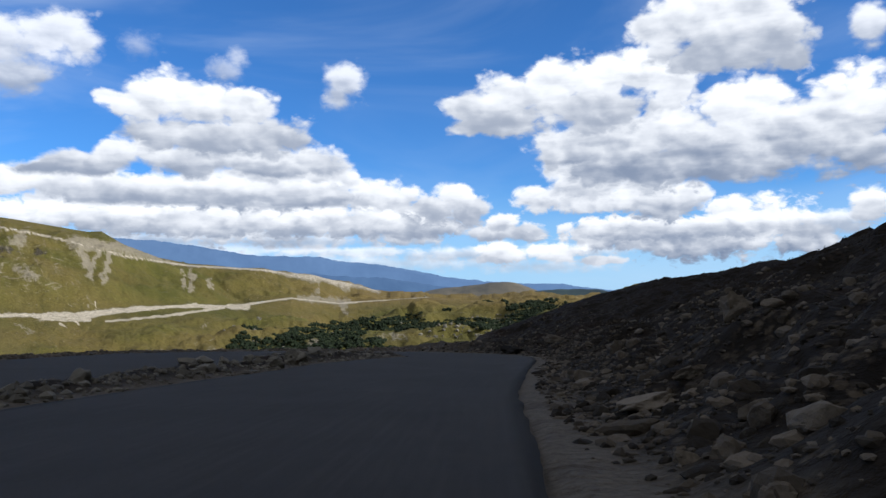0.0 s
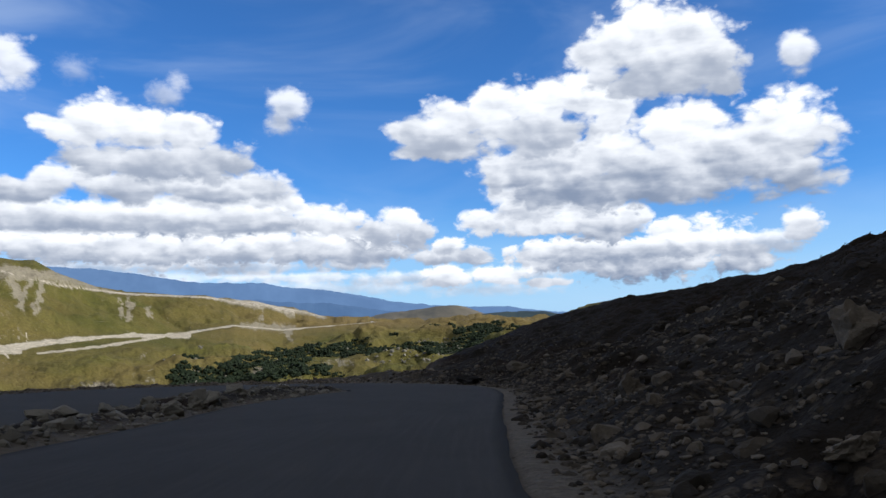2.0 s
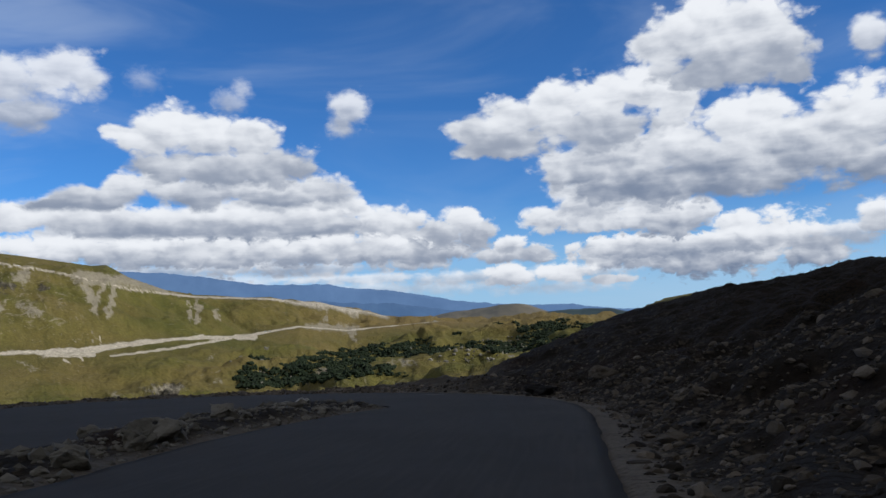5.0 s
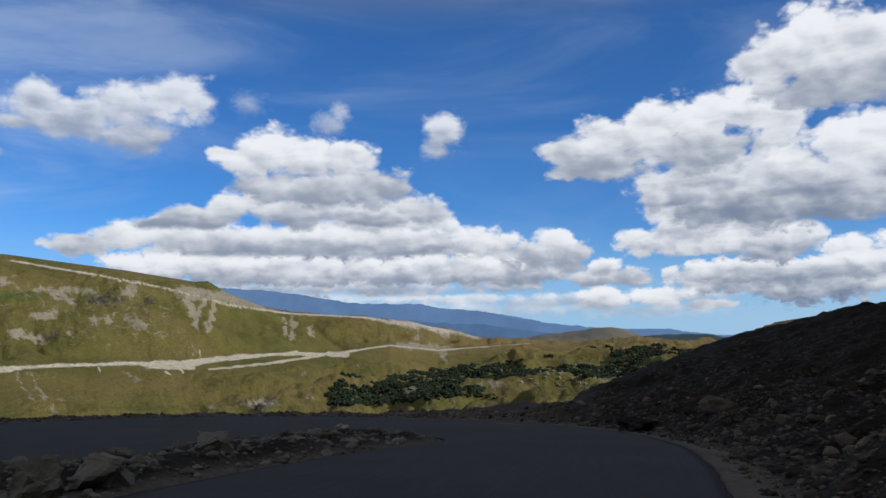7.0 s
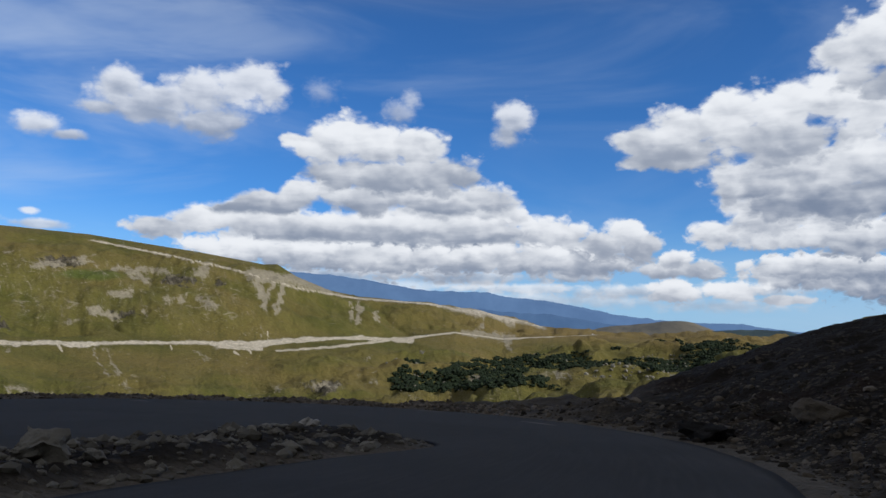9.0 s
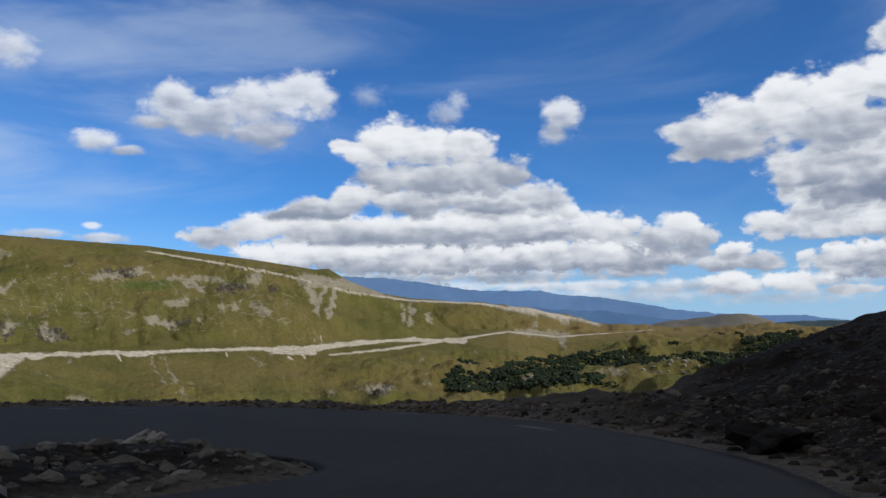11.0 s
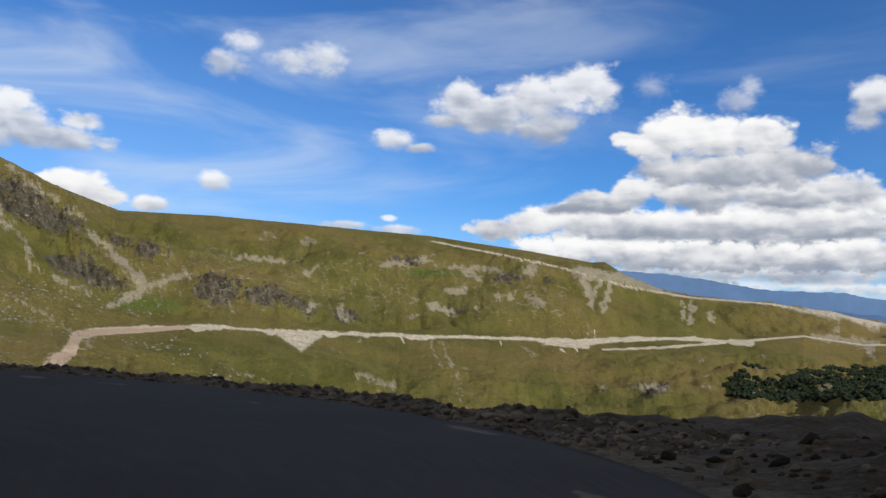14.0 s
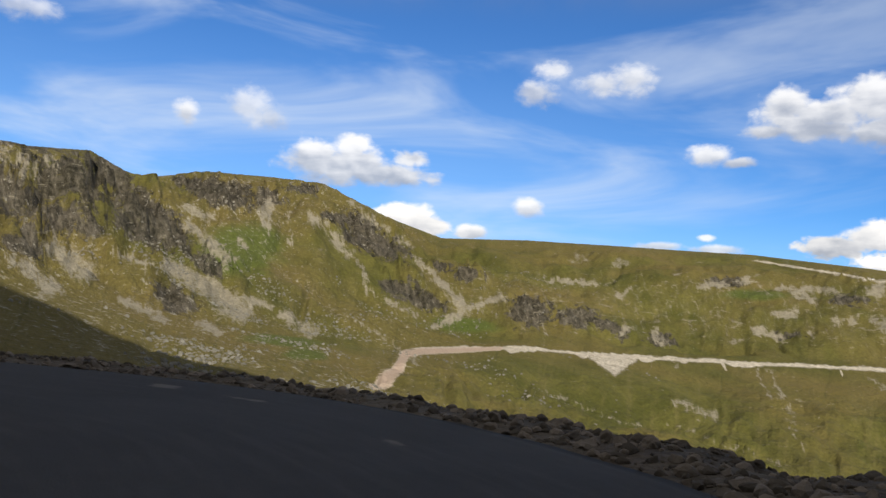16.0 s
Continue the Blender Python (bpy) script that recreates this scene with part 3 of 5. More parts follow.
# along the outer edge: how much of a hillside stands there, and how far off the ground falls into the valley
def hill_share(s):
    return np.interp(s, [0, 7.5, 9, 10, 11, 12, 13, 14, 15], [1, 1, 0.95, 0.72, 0.52, 0.45, 0.25, 0.05, 0])


def fall_start(s):
    return np.interp(s, [0, 7, 8, 9, 10, 11, 12, 13, 14, 15, 22], [400, 200, 140, 80, 40, 15, 8.5, 5.0, 2.2, 1.3, 1.3])


def bank_rise(x, y, d, s):
    """How far the hillside stands over the road's plane."""
    foot = np.maximum(np.maximum(d, 0) - 0.9, 0)
    along_road = hill_share(s) * (0.40 * foot - 0.015 * np.maximum(foot - 8, 0) - 0.03 * np.maximum(foot - 30, 0))
    spur = 0.31 * (np.minimum(x, 17) - 5) + 0.16 * (np.clip(x, 17, 70) - 17) + 0.10 * (np.minimum(y, 64) - 47) - 0.1
    blend = smooth(y, 38, 46) * smooth(x, -2, 5) * smooth(d, 1.5, 5)
    return along_road + blend * (np.maximum(spur, 0.25) - along_road)


def fall_line(x, s):
    return np.maximum(fall_start(s), np.interp(x, [-2, 2, 6, 12, 30], [0, 8, 20, 32, 80]))


def near_ground(x, y):
    """Height of the ground round the hairpin, with what grows and lies on it."""
    base = road_level(x, y)
    d, s = beside(x, y, outer[::4])
    di, si = beside(x, y, inner[::4])
    off = np.maximum(d, 0)
    hill, fall = hill_share(s), fall_line(x, s)
    z = base + bank_rise(x, y, d, s)
    berm = (1 - hill) * smooth(off, 0.15, 0.8) * (0.09 + 0.04 * np.sin(s * 9)) * (1 - smooth(off, fall, fall + 2.5))
    z = z + berm * (s > 9)
    over = np.maximum(off - fall, 0)
    z = z - 0.62 * np.sqrt(over ** 2 + 0.4) + 0.62 * np.sqrt(0.4)
    rough = smooth(off, 0.3, 3.0) * (0.35 + 0.65 * hill)
    z = z + rough * (0.7 * fbm(x * 0.35, y * 0.35, 3, 3) + 0.46 * fbm(x * 1.3, y * 1.3, 2, 11, 0.55)) + 0.04 * smooth(off, 0.0, 0.6) * fbm(x * 1.4, y * 1.4, 2, 21)
    # the stony island between the two legs
    inside = np.maximum(-di, 0) * (d < 0)
    isle = smooth(inside, 0.1, 1.0)
    z = z + isle * (0.16 + 0.30 * fbm(x * 0.6, y * 0.6, 3, 31) + 0.16 * fbm(x * 1.7, y * 1.7, 2, 37))
    z = z - 0.07 * ((d < 0.06) & (di > -0.06))
    turf = rough * smooth(hill * off, 4.0, 11.0) * 0.75 + 0.25 * smooth(over, 0.5, 3)
    turf = turf + rough * 0.35 * fbm(x * 0.16, y * 0.16, 3, 51) + 0.25 * isle * smooth(inside, 0.8, 2.0)
    gravel = np.where(d > 0, 1 - smooth(off, 0.5, 1.3 + 0.6 * fbm(x * 0.7, y * 0.7, 3, 61)), 1 - smooth(inside, 0.2, 0.9))
    gravel = np.maximum(gravel, smooth(s, 10.5, 12) * (1 - smooth(s, 14.5, 16)) * (d > 0) * (0.62 + 0.5 * fbm(x * 0.8, y * 0.8, 3, 67)) * (1 - smooth(x, 0, 5)))
    return z, turf, gravel


# ---- the far valley: azimuth to the left of +y, elevation, distance ----
RIDGE_AZ = [-60, -40, -12, -5, 1, 5, 9.3, 13, 18, 20, 22.3, 23.7, 24.6, 29, 36, 45, 51, 57, 61, 65.4, 69, 73, 77.2, 78.4, 80.5, 84, 88, 100, 120]
RIDGE_EL = [-1.2, -1, -0.6, -0.5, -0.3, 0.2, 1.3, 1.8, 2.1, 2.5, 3.4, 4.25, 4.2, 4.9, 5.75, 6.2, 6.4, 6.3, 7.6, 9.6, 9.8, 9.8, 9.0, 9.2, 10.3, 10.1, 10.1, 10.5, 9]
RIDGE_R = [1500, 1500, 1500, 1500, 1500, 1450, 1400, 1300, 1250, 1200, 1180, 1150, 1150, 1150, 1150, 1120, 1100, 1050, 1010, 980, 970, 950, 880, 800, 740, 700, 660, 600, 560]
TRACK_AZ = [-60, -12, 1, 7.6, 11, 15, 17.4, 21, 25, 37, 45, 50, 56.5, 60, 66, 75, 85, 100, 120]
TRACK_EL = [-2.2, -1.6, -0.35, -0.75, -0.35, -0.85, -0.8, -0.85, -1.2, -1.3, -1.35, -1.15, -1.45, -1.8, -1.2, 0, 1.5, 2, 1]
TRACK_R = [900, 1000, 1230, 1150, 1080, 1010, 970, 910, 850, 740, 690, 650, 600, 560, 500, 430, 360, 330, 300]
FLOOR_AZ = [-60, -12, 0, 12, 25, 40, 52, 60, 75, 90, 120]
FLOOR_EL = [-6, -5.5, -5.0, -6.0, -8.0, -8.8, -7.0, -6.0, -5.2, -5, -5]
FLOOR_R = [420, 480, 560, 560, 500, 420, 340, 260, 200, 170, 160]


def level(el, r):
    return EYE[2] + r * np.tan(np.radians(el))


def far_ground(az, r):
    rt, rr, rf = np.interp(az, RIDGE_AZ, RIDGE_R), np.interp(az, TRACK_AZ, TRACK_R), np.interp(az, FLOOR_AZ, FLOOR_R)
    zt, zr, zf = level(np.interp(az, RIDGE_AZ, RIDGE_EL), rt), level(np.interp(az, TRACK_AZ, TRACK_EL), rr), level(np.interp(az, FLOOR_AZ, FLOOR_EL), rf)
    z = np.where(r < rf, zf, 0.0)
    k = np.clip((r - rf) / (rr - rf), 0, 1)
    z = np.where((r >= rf) & (r < rr), zf + (zr - zf) * (0.35 * k + 0.65 * k ** 1.5), z)
    k = np.clip((r - rr) / (rt - rr), 0, 1)
    z = np.where((r >= rr) & (r < rt), zr + (zt - zr) * np.clip(0.2 * k + 1.05 * k ** 1.15 - 0.25 * k ** 3, 0, 1), z)
    z = np.where(r >= rt, zt - 0.10 * (r - rt) - 0.0 * r, z)
    z = np.where(r >= rt, np.maximum(z, level(-1.4, r)), z)
    return z, rt, rr, rf


def inside_spot(az, el, a, e, ra, re, lean=0.0):
    return np.clip(1.25 - np.hypot((az - a - lean * (el - e)) / ra, (el - e) / re) / 1.35, 0, 1)


# bare runs on the far slopes: azimuth and elevation of both ends, half width at each
RUNS_BUTTRESS = [
    (84.9, 9.63, 83.2, 8.60, 0.37, 0.37), (82.7, 9.53, 81.8, 8.94, 0.25, 0.31), (73.9, 6.05, 70.8, 3.89, 0.31, 0.43), (74.7, 3.29, 72.1, 2.00, 0.43, 0.62),
    (72.1, 2.00, 69.6, 0.36, 0.62, 0.81), (77.7, 3.78, 75.7, 3.06, 0.16, 0.19), (83.1, 2.83, 80.7, 1.08, 0.31, 0.50), (81.3, 3.86, 79.1, 2.35, 0.43, 0.62),
    (77.0, 0.78, 73.9, -0.49, 0.19, 0.28), (69.1, 7.98, 68.7, 5.87, 0.40, 0.12), (67.5, 7.50, 66.9, 5.09, 0.09, 0.09), (64.2, 5.83, 63.1, 4.73, 0.37, 0.37),
    (62.4, 4.32, 61.3, 2.07, 0.16, 0.19), (61.3, 2.07, 57.9, 0.72, 0.12, 0.12), (58.8, 5.00, 54.9, 1.65, 0.19, 0.28), (54.9, 1.19, 56.6, -0.13, 0.34, 0.16),
]
RUNS_BOWL = [
    (54.4, 1.51, 52.1, 2.39, 0.19, 0.25), (63.4, 8.44, 58.8, 5.47, 0.25, 0.28), (70.4, 5.43, 69.9, 4.71, 0.19, 0.19), (62.0, 0.20, 57.3, -2.61, 0.16, 0.12),
    (66.8, 0.23, 64.7, -0.86, 0.31, 0.43), (71.8, -0.66, 70.5, -1.19, 0.31, 0.31), (65.8, 7.16, 64.8, 6.46, 0.37, 0.25), (74.1, 7.23, 72.6, 6.61, 0.31, 0.25),
    (69.5, 1.27, 67.7, 0.78, 0.25, 0.25),
]
RUNS_BENCH = [
    (49.2, 0.61, 49.0, -0.88, 0.09, 0.09), (34.8, -1.38, 33.5, -3.89, 0.12, 0.19), (33.5, -3.89, 32.4, -6.57, 0.19, 0.09), (40.3, -4.15, 37.6, -4.91, 0.25, 0.34),
    (48.7, -4.00, 42.3, -5.99, 0.12, 0.12), (40.7, -5.58, 33.5, -7.48, 0.09, 0.09), (44.2, 0.12, 43.8, 0.52, 0.25, 0.25), (41.8, 0.09, 41.3, -0.47, 0.28, 0.28),
    (49.0, 3.67, 46.0, 3.48, 0.16, 0.16), (39.2, 3.57, 36.0, 4.04, 0.12, 0.12), (30.8, 1.46, 29.9, 1.77, 0.25, 0.25), (34.3, 1.87, 33.3, 1.97, 0.22, 0.22),
    (44.8, 4.89, 44.0, 5.06, 0.22, 0.22), (47.4, 5.26, 46.8, 5.13, 0.25, 0.25), (33.4, 3.31, 32.3, 2.78, 0.19, 0.19),
]
RUNS_KNOB = [
    (25.3, 3.50, 22.5, 3.09, 0.40, 0.44), (22.5, 3.09, 18.8, 2.09, 0.44, 0.11), (25.0, 3.16, 24.4, 1.16, 0.24, 0.22), (23.2, 2.67, 23.7, 0.92, 0.22, 0.20),
    (24.0, 2.80, 24.4, 1.82, 0.16, 0.16), (18.4, 1.63, 18.4, 0.31, 0.13, 0.11), (17.8, 1.72, 17.9, 0.30, 0.20, 0.20), (16.6, 1.02, 16.6, 0.36, 0.13, 0.13),
    (10.3, -0.39, 6.9, -0.67, 0.27, 0.27), (7.5, -0.69, 7.0, -1.57, 0.27, 0.18), (9.2, 0.18, 9.2, 0.16, 0.18, 0.18), (12.4, 1.65, 9.6, 1.11, 0.09, 0.22),
    (9.6, 1.11, 5.1, 0.30, 0.22, 0.13),
]
RUNS_LOW = [
    (17.1, -2.18, 17.1, -2.20, 0.20, 0.20), (23.1, -4.20, 24.0, -4.81, 0.18, 0.18), (21.6, -4.15, 19.4, -4.12, 0.27, 0.31), (17.7, -3.20, 17.8, -4.17, 0.11, 0.11),
    (16.8, -3.88, 16.7, -3.90, 0.20, 0.20), (9.6, -3.64, 8.7, -3.66, 0.35, 0.35), (6.7, -3.38, 6.7, -3.41, 0.22, 0.22), (4.9, -3.21, 2.9, -3.25, 0.18, 0.18),
]
RUNS_MID = [
    (28.9, 3.58, 28.4, 3.68, 0.40, 0.27), (31.0, 1.57, 31.0, 1.55, 0.31, 0.31), (28.9, 1.73, 28.0, 1.27, 0.27, 0.31), (32.3, 0.75, 32.3, 0.73, 0.13, 0.13),
    (34.5, 1.88, 33.3, 2.02, 0.22, 0.16), (34.3, 3.58, 31.0, 3.52, 0.18, 0.20), (36.8, 3.93, 36.2, 4.24, 0.18, 0.16), (36.8, 0.05, 36.7, 0.03, 0.22, 0.22),
    (42.1, -0.16, 41.7, 0.42, 0.20, 0.22), (47.4, 5.25, 47.4, 5.23, 0.35, 0.35), (44.6, 5.08, 44.6, 5.06, 0.22, 0.22), (40.7, 4.38, 40.7, 4.36, 0.16, 0.16),
    (24.6, -0.03, 24.5, -0.91, 0.09, 0.09),
]
RUNS_ROADSIDE = [
    (41.9, -1.68, 41.9, -2.13, 0.09, 0.09), (40.4, -1.65, 40.4, -2.01, 0.16, 0.09), (35.5, -1.46, 34.6, -3.58, 0.09, 0.11), (34.2, -3.49, 34.1, -3.52, 0.18, 0.18),
    (27.4, -1.45, 26.6, -1.59, 0.27, 0.20), (28.9, -1.93, 28.1, -2.40, 0.13, 0.13), (43.8, 3.18, 44.5, 2.69, 0.22, 0.18), (35.6, 0.85, 33.9, 0.17, 0.22, 0.18),
]
# the gravel road's spoil and its second strand
TRACK_SIDE = [
    (23.6, -1.82, 19.5, -1.48, 0.07, 0.12), (19.5, -1.48, 15.7, -0.98, 0.12, 0.09), (15.4, -0.90, 14.1, -0.98, 0.20, 0.24), (27.4, -1.55, 24.6, -1.68, 0.17, 0.15),
    (26.4, -1.9, 26.0, -2.15, 0.10, 0.04), (25.4, -1.8, 25.2, -2.1, 0.10, 0.04), (30.6, -1.5, 30.5, -1.85, 0.09, 0.03), (37.4, -1.5, 37.2, -1.95, 0.12, 0.04),
    (22.2, -1.2, 17.6, -0.72, 0.06, 0.10), (14.0, -0.72, 11.2, -0.42, 0.06, 0.06), (24.2, -0.4, 24.15, -1.0, 0.03, 0.07),
]
TRACK_BEND = [
    (52.0, -1.30, 57.3, -1.78, 0.16, 0.26), (57.3, -1.78, 58.4, -2.05, 0.26, 0.36), (58.3, -2.0, 58.5, -3.14, 0.36, 0.44), (58.5, -3.14, 59.2, -3.9, 0.44, 0.7),
]
# dark crags: azimuth, elevation, half width, half height, lean
CRAGS_BUTTRESS = [
    (77.6, 7.32, 1.06, 1.86, 1.0), (76.2, 6.58, 1.55, 1.71, 1.0), (74.6, 5.24, 1.12, 1.24, 1.0), (76.6, 5.35, 1.12, 1.43, 1.0),
    (71.7, 3.22, 1.12, 0.99, 1.0), (83.2, 6.47, 1.71, 1.24, 1.0), (80.9, 5.61, 1.71, 1.12, 1.0), (82.6, 3.72, 1.24, 0.81, 1.0),
    (84.4, 8.01, 0.93, 1.24, 1.0), (80.2, 8.00, 1.12, 1.24, 1.0), (71.8, 8.36, 2.64, 1.12, 1.0), (74.2, 8.89, 1.40, 0.50, 1.0),
    (68.8, 8.32, 1.12, 0.68, 1.0), (73.8, 1.00, 1.43, 1.06, 1.0), (78.9, 9.08, 1.24, 0.93, 1.0), (82.1, 8.04, 1.24, 0.93, 1.0),
]
CRAGS_BOWL = [
    (61.5, 5.77, 1.92, 1.24, 1.0), (62.4, 7.01, 1.12, 0.81, 1.0), (59.2, 2.50, 1.37, 0.68, 1.0), (57.2, 1.68, 1.43, 0.68, 1.0),
    (54.5, 3.82, 0.87, 0.50, 1.0), (56.6, 4.19, 0.68, 0.37, 1.0), (64.2, 7.28, 0.93, 0.43, 1.0), (66.7, 9.11, 1.24, 0.37, 1.0),
]
CRAGS_LEDGE = [
    (50.3, 1.41, 1.74, 1.12, 0.3), (47.3, 1.16, 1.86, 0.68, 0.3), (44.1, 0.21, 0.74, 0.56, 0.3), (58.8, 2.28, 1.30, 0.68, 0.3),
    (56.9, 1.51, 1.24, 0.56, 0.3), (37.6, 3.91, 1.49, 0.31, 0.3), (41.5, -0.19, 0.99, 0.50, 0.3), (30.3, 2.93, 1.06, 0.40, 0.3),
    (45.3, 0.81, 0.93, 0.50, 0.3), (54.7, 3.72, 0.93, 0.50, 0.3),
]
CRAGS_MID = [
    (27.6, 2.90, 0.53, 0.21, 0), (33.5, 0.58, 1.06, 0.25, 0), (20.3, -4.30, 1.24, 0.50, 0), (23.8, 3.34, 1.24, 0.25, -1),
    (9.2, -3.65, 0.71, 0.35, 0), (87.5, 5.6, 2.2, 2.4, 1),
]
CRAGS = CRAGS_BUTTRESS + CRAGS_BOWL + CRAGS_LEDGE + CRAGS_MID
LUSH_SPOTS = [(54.6, 0.2, 2.4, 0.6, 0), (66.5, -1.5, 3.0, 0.4, 0), (70.0, 4.5, 3.0, 2.0, 0), (64.8, -2.4, 1.5, 0.4, 0), (36.0, 3.1, 2.0, 0.4, 0)]


def spots(az, el, table):
    total = np.zeros(az.shape)
    for a, e, ra, re, lean in table:
        near = (np.abs(el - e) < 1.8 * re) & (np.abs(az - a) < 1.8 * (ra + abs(lean) * re))
        total[near] = np.maximum(total[near], inside_spot(az[near], el[near], a, e, ra, re, lean))
    return total


def runs(az, el, table):
    """How near a place is to the bare runs: 1 on them, 0 well beside them."""
    total = np.zeros(az.shape)
    for a1, e1, a2, e2, w1, w2 in table:
        da, de = a2 - a1, e2 - e1
        near = (az > min(a1, a2) - 2) & (az < max(a1, a2) + 2) & (el > min(e1, e2) - 2) & (el < max(e1, e2) + 2)
        p, q = az[near], el[near]
        t = np.clip(((p - a1) * da + (q - e1) * de) / (da * da + de * de), 0, 1)
        wide = w1 + (w2 - w1) * t
        total[near] = np.maximum(total[near], np.clip(1.45 - 0.95 * np.hypot(p - a1 - t * da, q - e1 - t * de) / wide, 0, 1))
    return total


def build_ground():
    """One sheet from the hairpin to the horizon, finest where the far slopes are seen."""
    az = np.concatenate([np.arange(-180, -130, 3.0), np.arange(-130, -14, 0.5), np.arange(-14, 92, 0.1), np.arange(92, 120, 0.5), np.arange(120, 180.1, 3.0)])
    r = np.concatenate([np.geomspace(4, 60, 34)[:-1], np.geomspace(60, 330, 50)[:-1], np.arange(330, 1260, 4.5), np.geomspace(1262, 4700, 44)])
    A, R = np.meshgrid(az, r)
    x, y = EYE[0] - R * np.sin(np.radians(A)), EYE[1] + R * np.cos(np.radians(A))
    zf, rt, rr, rf = far_ground(np.clip(A, -60, 120), R)
    k_road, k_ridge = np.abs(R - rr), np.abs(R - rt)
    calm = np.where(R < rr, smooth(k_road, 8, 190), smooth(k_road, 4, 60)) * smooth(k_ridge, 5, np.interp(A, [55, 62], [120, 60])) * smooth(R, 250, 420)
    cliff = smooth(A, 74, 79) + smooth(A, 55, 60) * (1 - smooth(A, 66, 70)) * smooth(R, 640, 760) * 0.7
    warp = 40 * fbm(x * 0.006, y * 0.006, 3, 5)
    zf = zf + calm * (30 * fbm(x * 0.006, y * 0.006, 4, 7) + 9 * fbm(x * 0.025, y * 0.025, 5, 9, 0.6))
    guess = np.degrees(np.arctan2(zf - EYE[2], R))
    crags = np.clip(spots(A, guess, CRAGS) * 1.3, 0, 1)
    zf = zf + calm * crags * smooth(A, 12, 18) * (3 + 8 * smooth(A, 40, 60)) * (ridged(x * 0.05 + 0.03 * warp, y * 0.05, 4, 63) - 0.2)
    lean = A - 1.6 * np.degrees(np.arctan2(zf - EYE[2], R)) + 0.03 * warp
    zf = zf + calm * smooth(k_ridge, 25, 130) * cliff * 10 * (ridged(lean * 0.33, R * 0.006, 4, 15) + 0.8 * ridged(x * 0.02, y * 0.02, 4, 16))
    zf = zf - calm * 6 * smooth(ridged((A + 0.12 * warp) * 0.25, R * 0.003, 3, 19), 0.7, 1.7)
    crest_el = np.interp(np.clip(A, -60, 120), RIDGE_AZ, RIDGE_EL) + 0.04 + 0.12 * fbm(A * 1.5, A * 0, 4, 27)
    zf = np.minimum(zf, np.where(A > 55, level(crest_el, R), 1e6))
    # the hill that the road is cut into, and the ridge behind it
    d, s = beside(x, y, outer[::6])
    near = road_level(np.clip(x, -60, 62), np.clip(y, -60, 96)) + 0 * x
    near = near + np.minimum(bank_rise(x, y, d, s), 60) - 0.62 * np.maximum(np.maximum(d, 0) - fall_line(x, s), 0)
    back = (x - 150) * 0.95 - (y + 45) * 0.31
    along = (x - 150) * 0.31 + (y + 45) * 0.95
    crest = HILL_TOP * (1 - 0.003 * along) * np.exp(-(back / 75.0) ** 2) * np.exp(-(np.maximum(np.abs(along) - 95, 0) / 55.0) ** 2)
    near = near + crest * smooth(np.abs(A), 42, 75) * smooth(x, 30, 85)
    near = near - 0.45 * 1.0 * ((x > -28.5) & (x < 62) & (y > -14.5) & (y < 96))
    valley = (A > -30) & (A < 125)
    z = np.where(valley, np.maximum(near, zf), near)
    z = np.where((A <= -30) & (R > 300), np.minimum(z, np.maximum(near - 0.25 * (R - 300), level(-1.6, R))), z)
    z = np.where((A <= -14) & (A > -60) & (R > 700), np.minimum(z, level(-0.9, R)), z)
    z = np.where((A >= 125) & (R > 600), np.maximum(near - 0.2 * (R - 600), -60), z)
    el = np.degrees(np.arctan2(z - EYE[2], R))
    far = smooth(R, 200, 300)
    shake_a, shake_e = 0.5 * fbm(A * 2.2, el * 4.0, 4, 101, 0.65), 0.3 * fbm(A * 2.2, el * 4.0, 4, 105, 0.65)
    pale = np.maximum(np.maximum(0.66 * runs(A + shake_a, el + shake_e, RUNS_BUTTRESS + RUNS_BOWL), 0.85 * runs(A + 0.7 * shake_a, el + 0.7 * shake_e, RUNS_KNOB)), 0.60 * runs(A + shake_a, el + shake_e, RUNS_BENCH + RUNS_LOW + RUNS_MID + RUNS_ROADSIDE)) * far
    bend = runs(A, el, TRACK_BEND) * far
    side = runs(A + 0.15 * shake_a, el + 0.2 * shake_e, TRACK_SIDE) * far
    fan = np.clip(2.2 * (el + 2.95) / 1.6 - np.abs(A - 44.1 - 0.25 * (el + 2.9)), 0, 0.5) * 2 * (el < -1.2) * (el > -3)
    spill = 6 + 26 * np.clip(fbm(A * 0.9, A * 0, 3, 71, 0.5), 0, 1) + 14 * np.exp(-((A - 24) / 3.0) ** 2) + 10 * np.exp(-((A - 15) / 1.5) ** 2)
    rag = 8 * np.clip(fbm(A * 1.3, A * 0, 3, 73, 0.5), -0.3, 1)
    bench = smooth(R, rr - spill - 9, rr - spill + 3) * (1 - smooth(R, rr + 1 + rag, rr + 6 + rag)) * smooth(A, 0.5, 1.5) * (1 - smooth(A, 57.5, 58.5)) * np.interp(A, [0, 3, 6, 60], [0.6, 0.6, 1, 1])
    up = np.interp(A, [4.5, 9.3, 13, 18, 22.1, 26.5, 31, 35.7], [0.05, 1.1, 1.65, 1.95, 2.55, 3.75, 4.6, 5.35])
    wide = np.interp(A, [4.5, 8, 11, 13, 36], [0.12, 0.16, 0.10, 0.05, 0.05])
    upper = (1 - smooth(np.abs(el - up), wide, wide * 1.8)) * smooth(A, 4.3, 5) * (1 - smooth(A, 35.5, 36.5)) * (R < rt + 10)
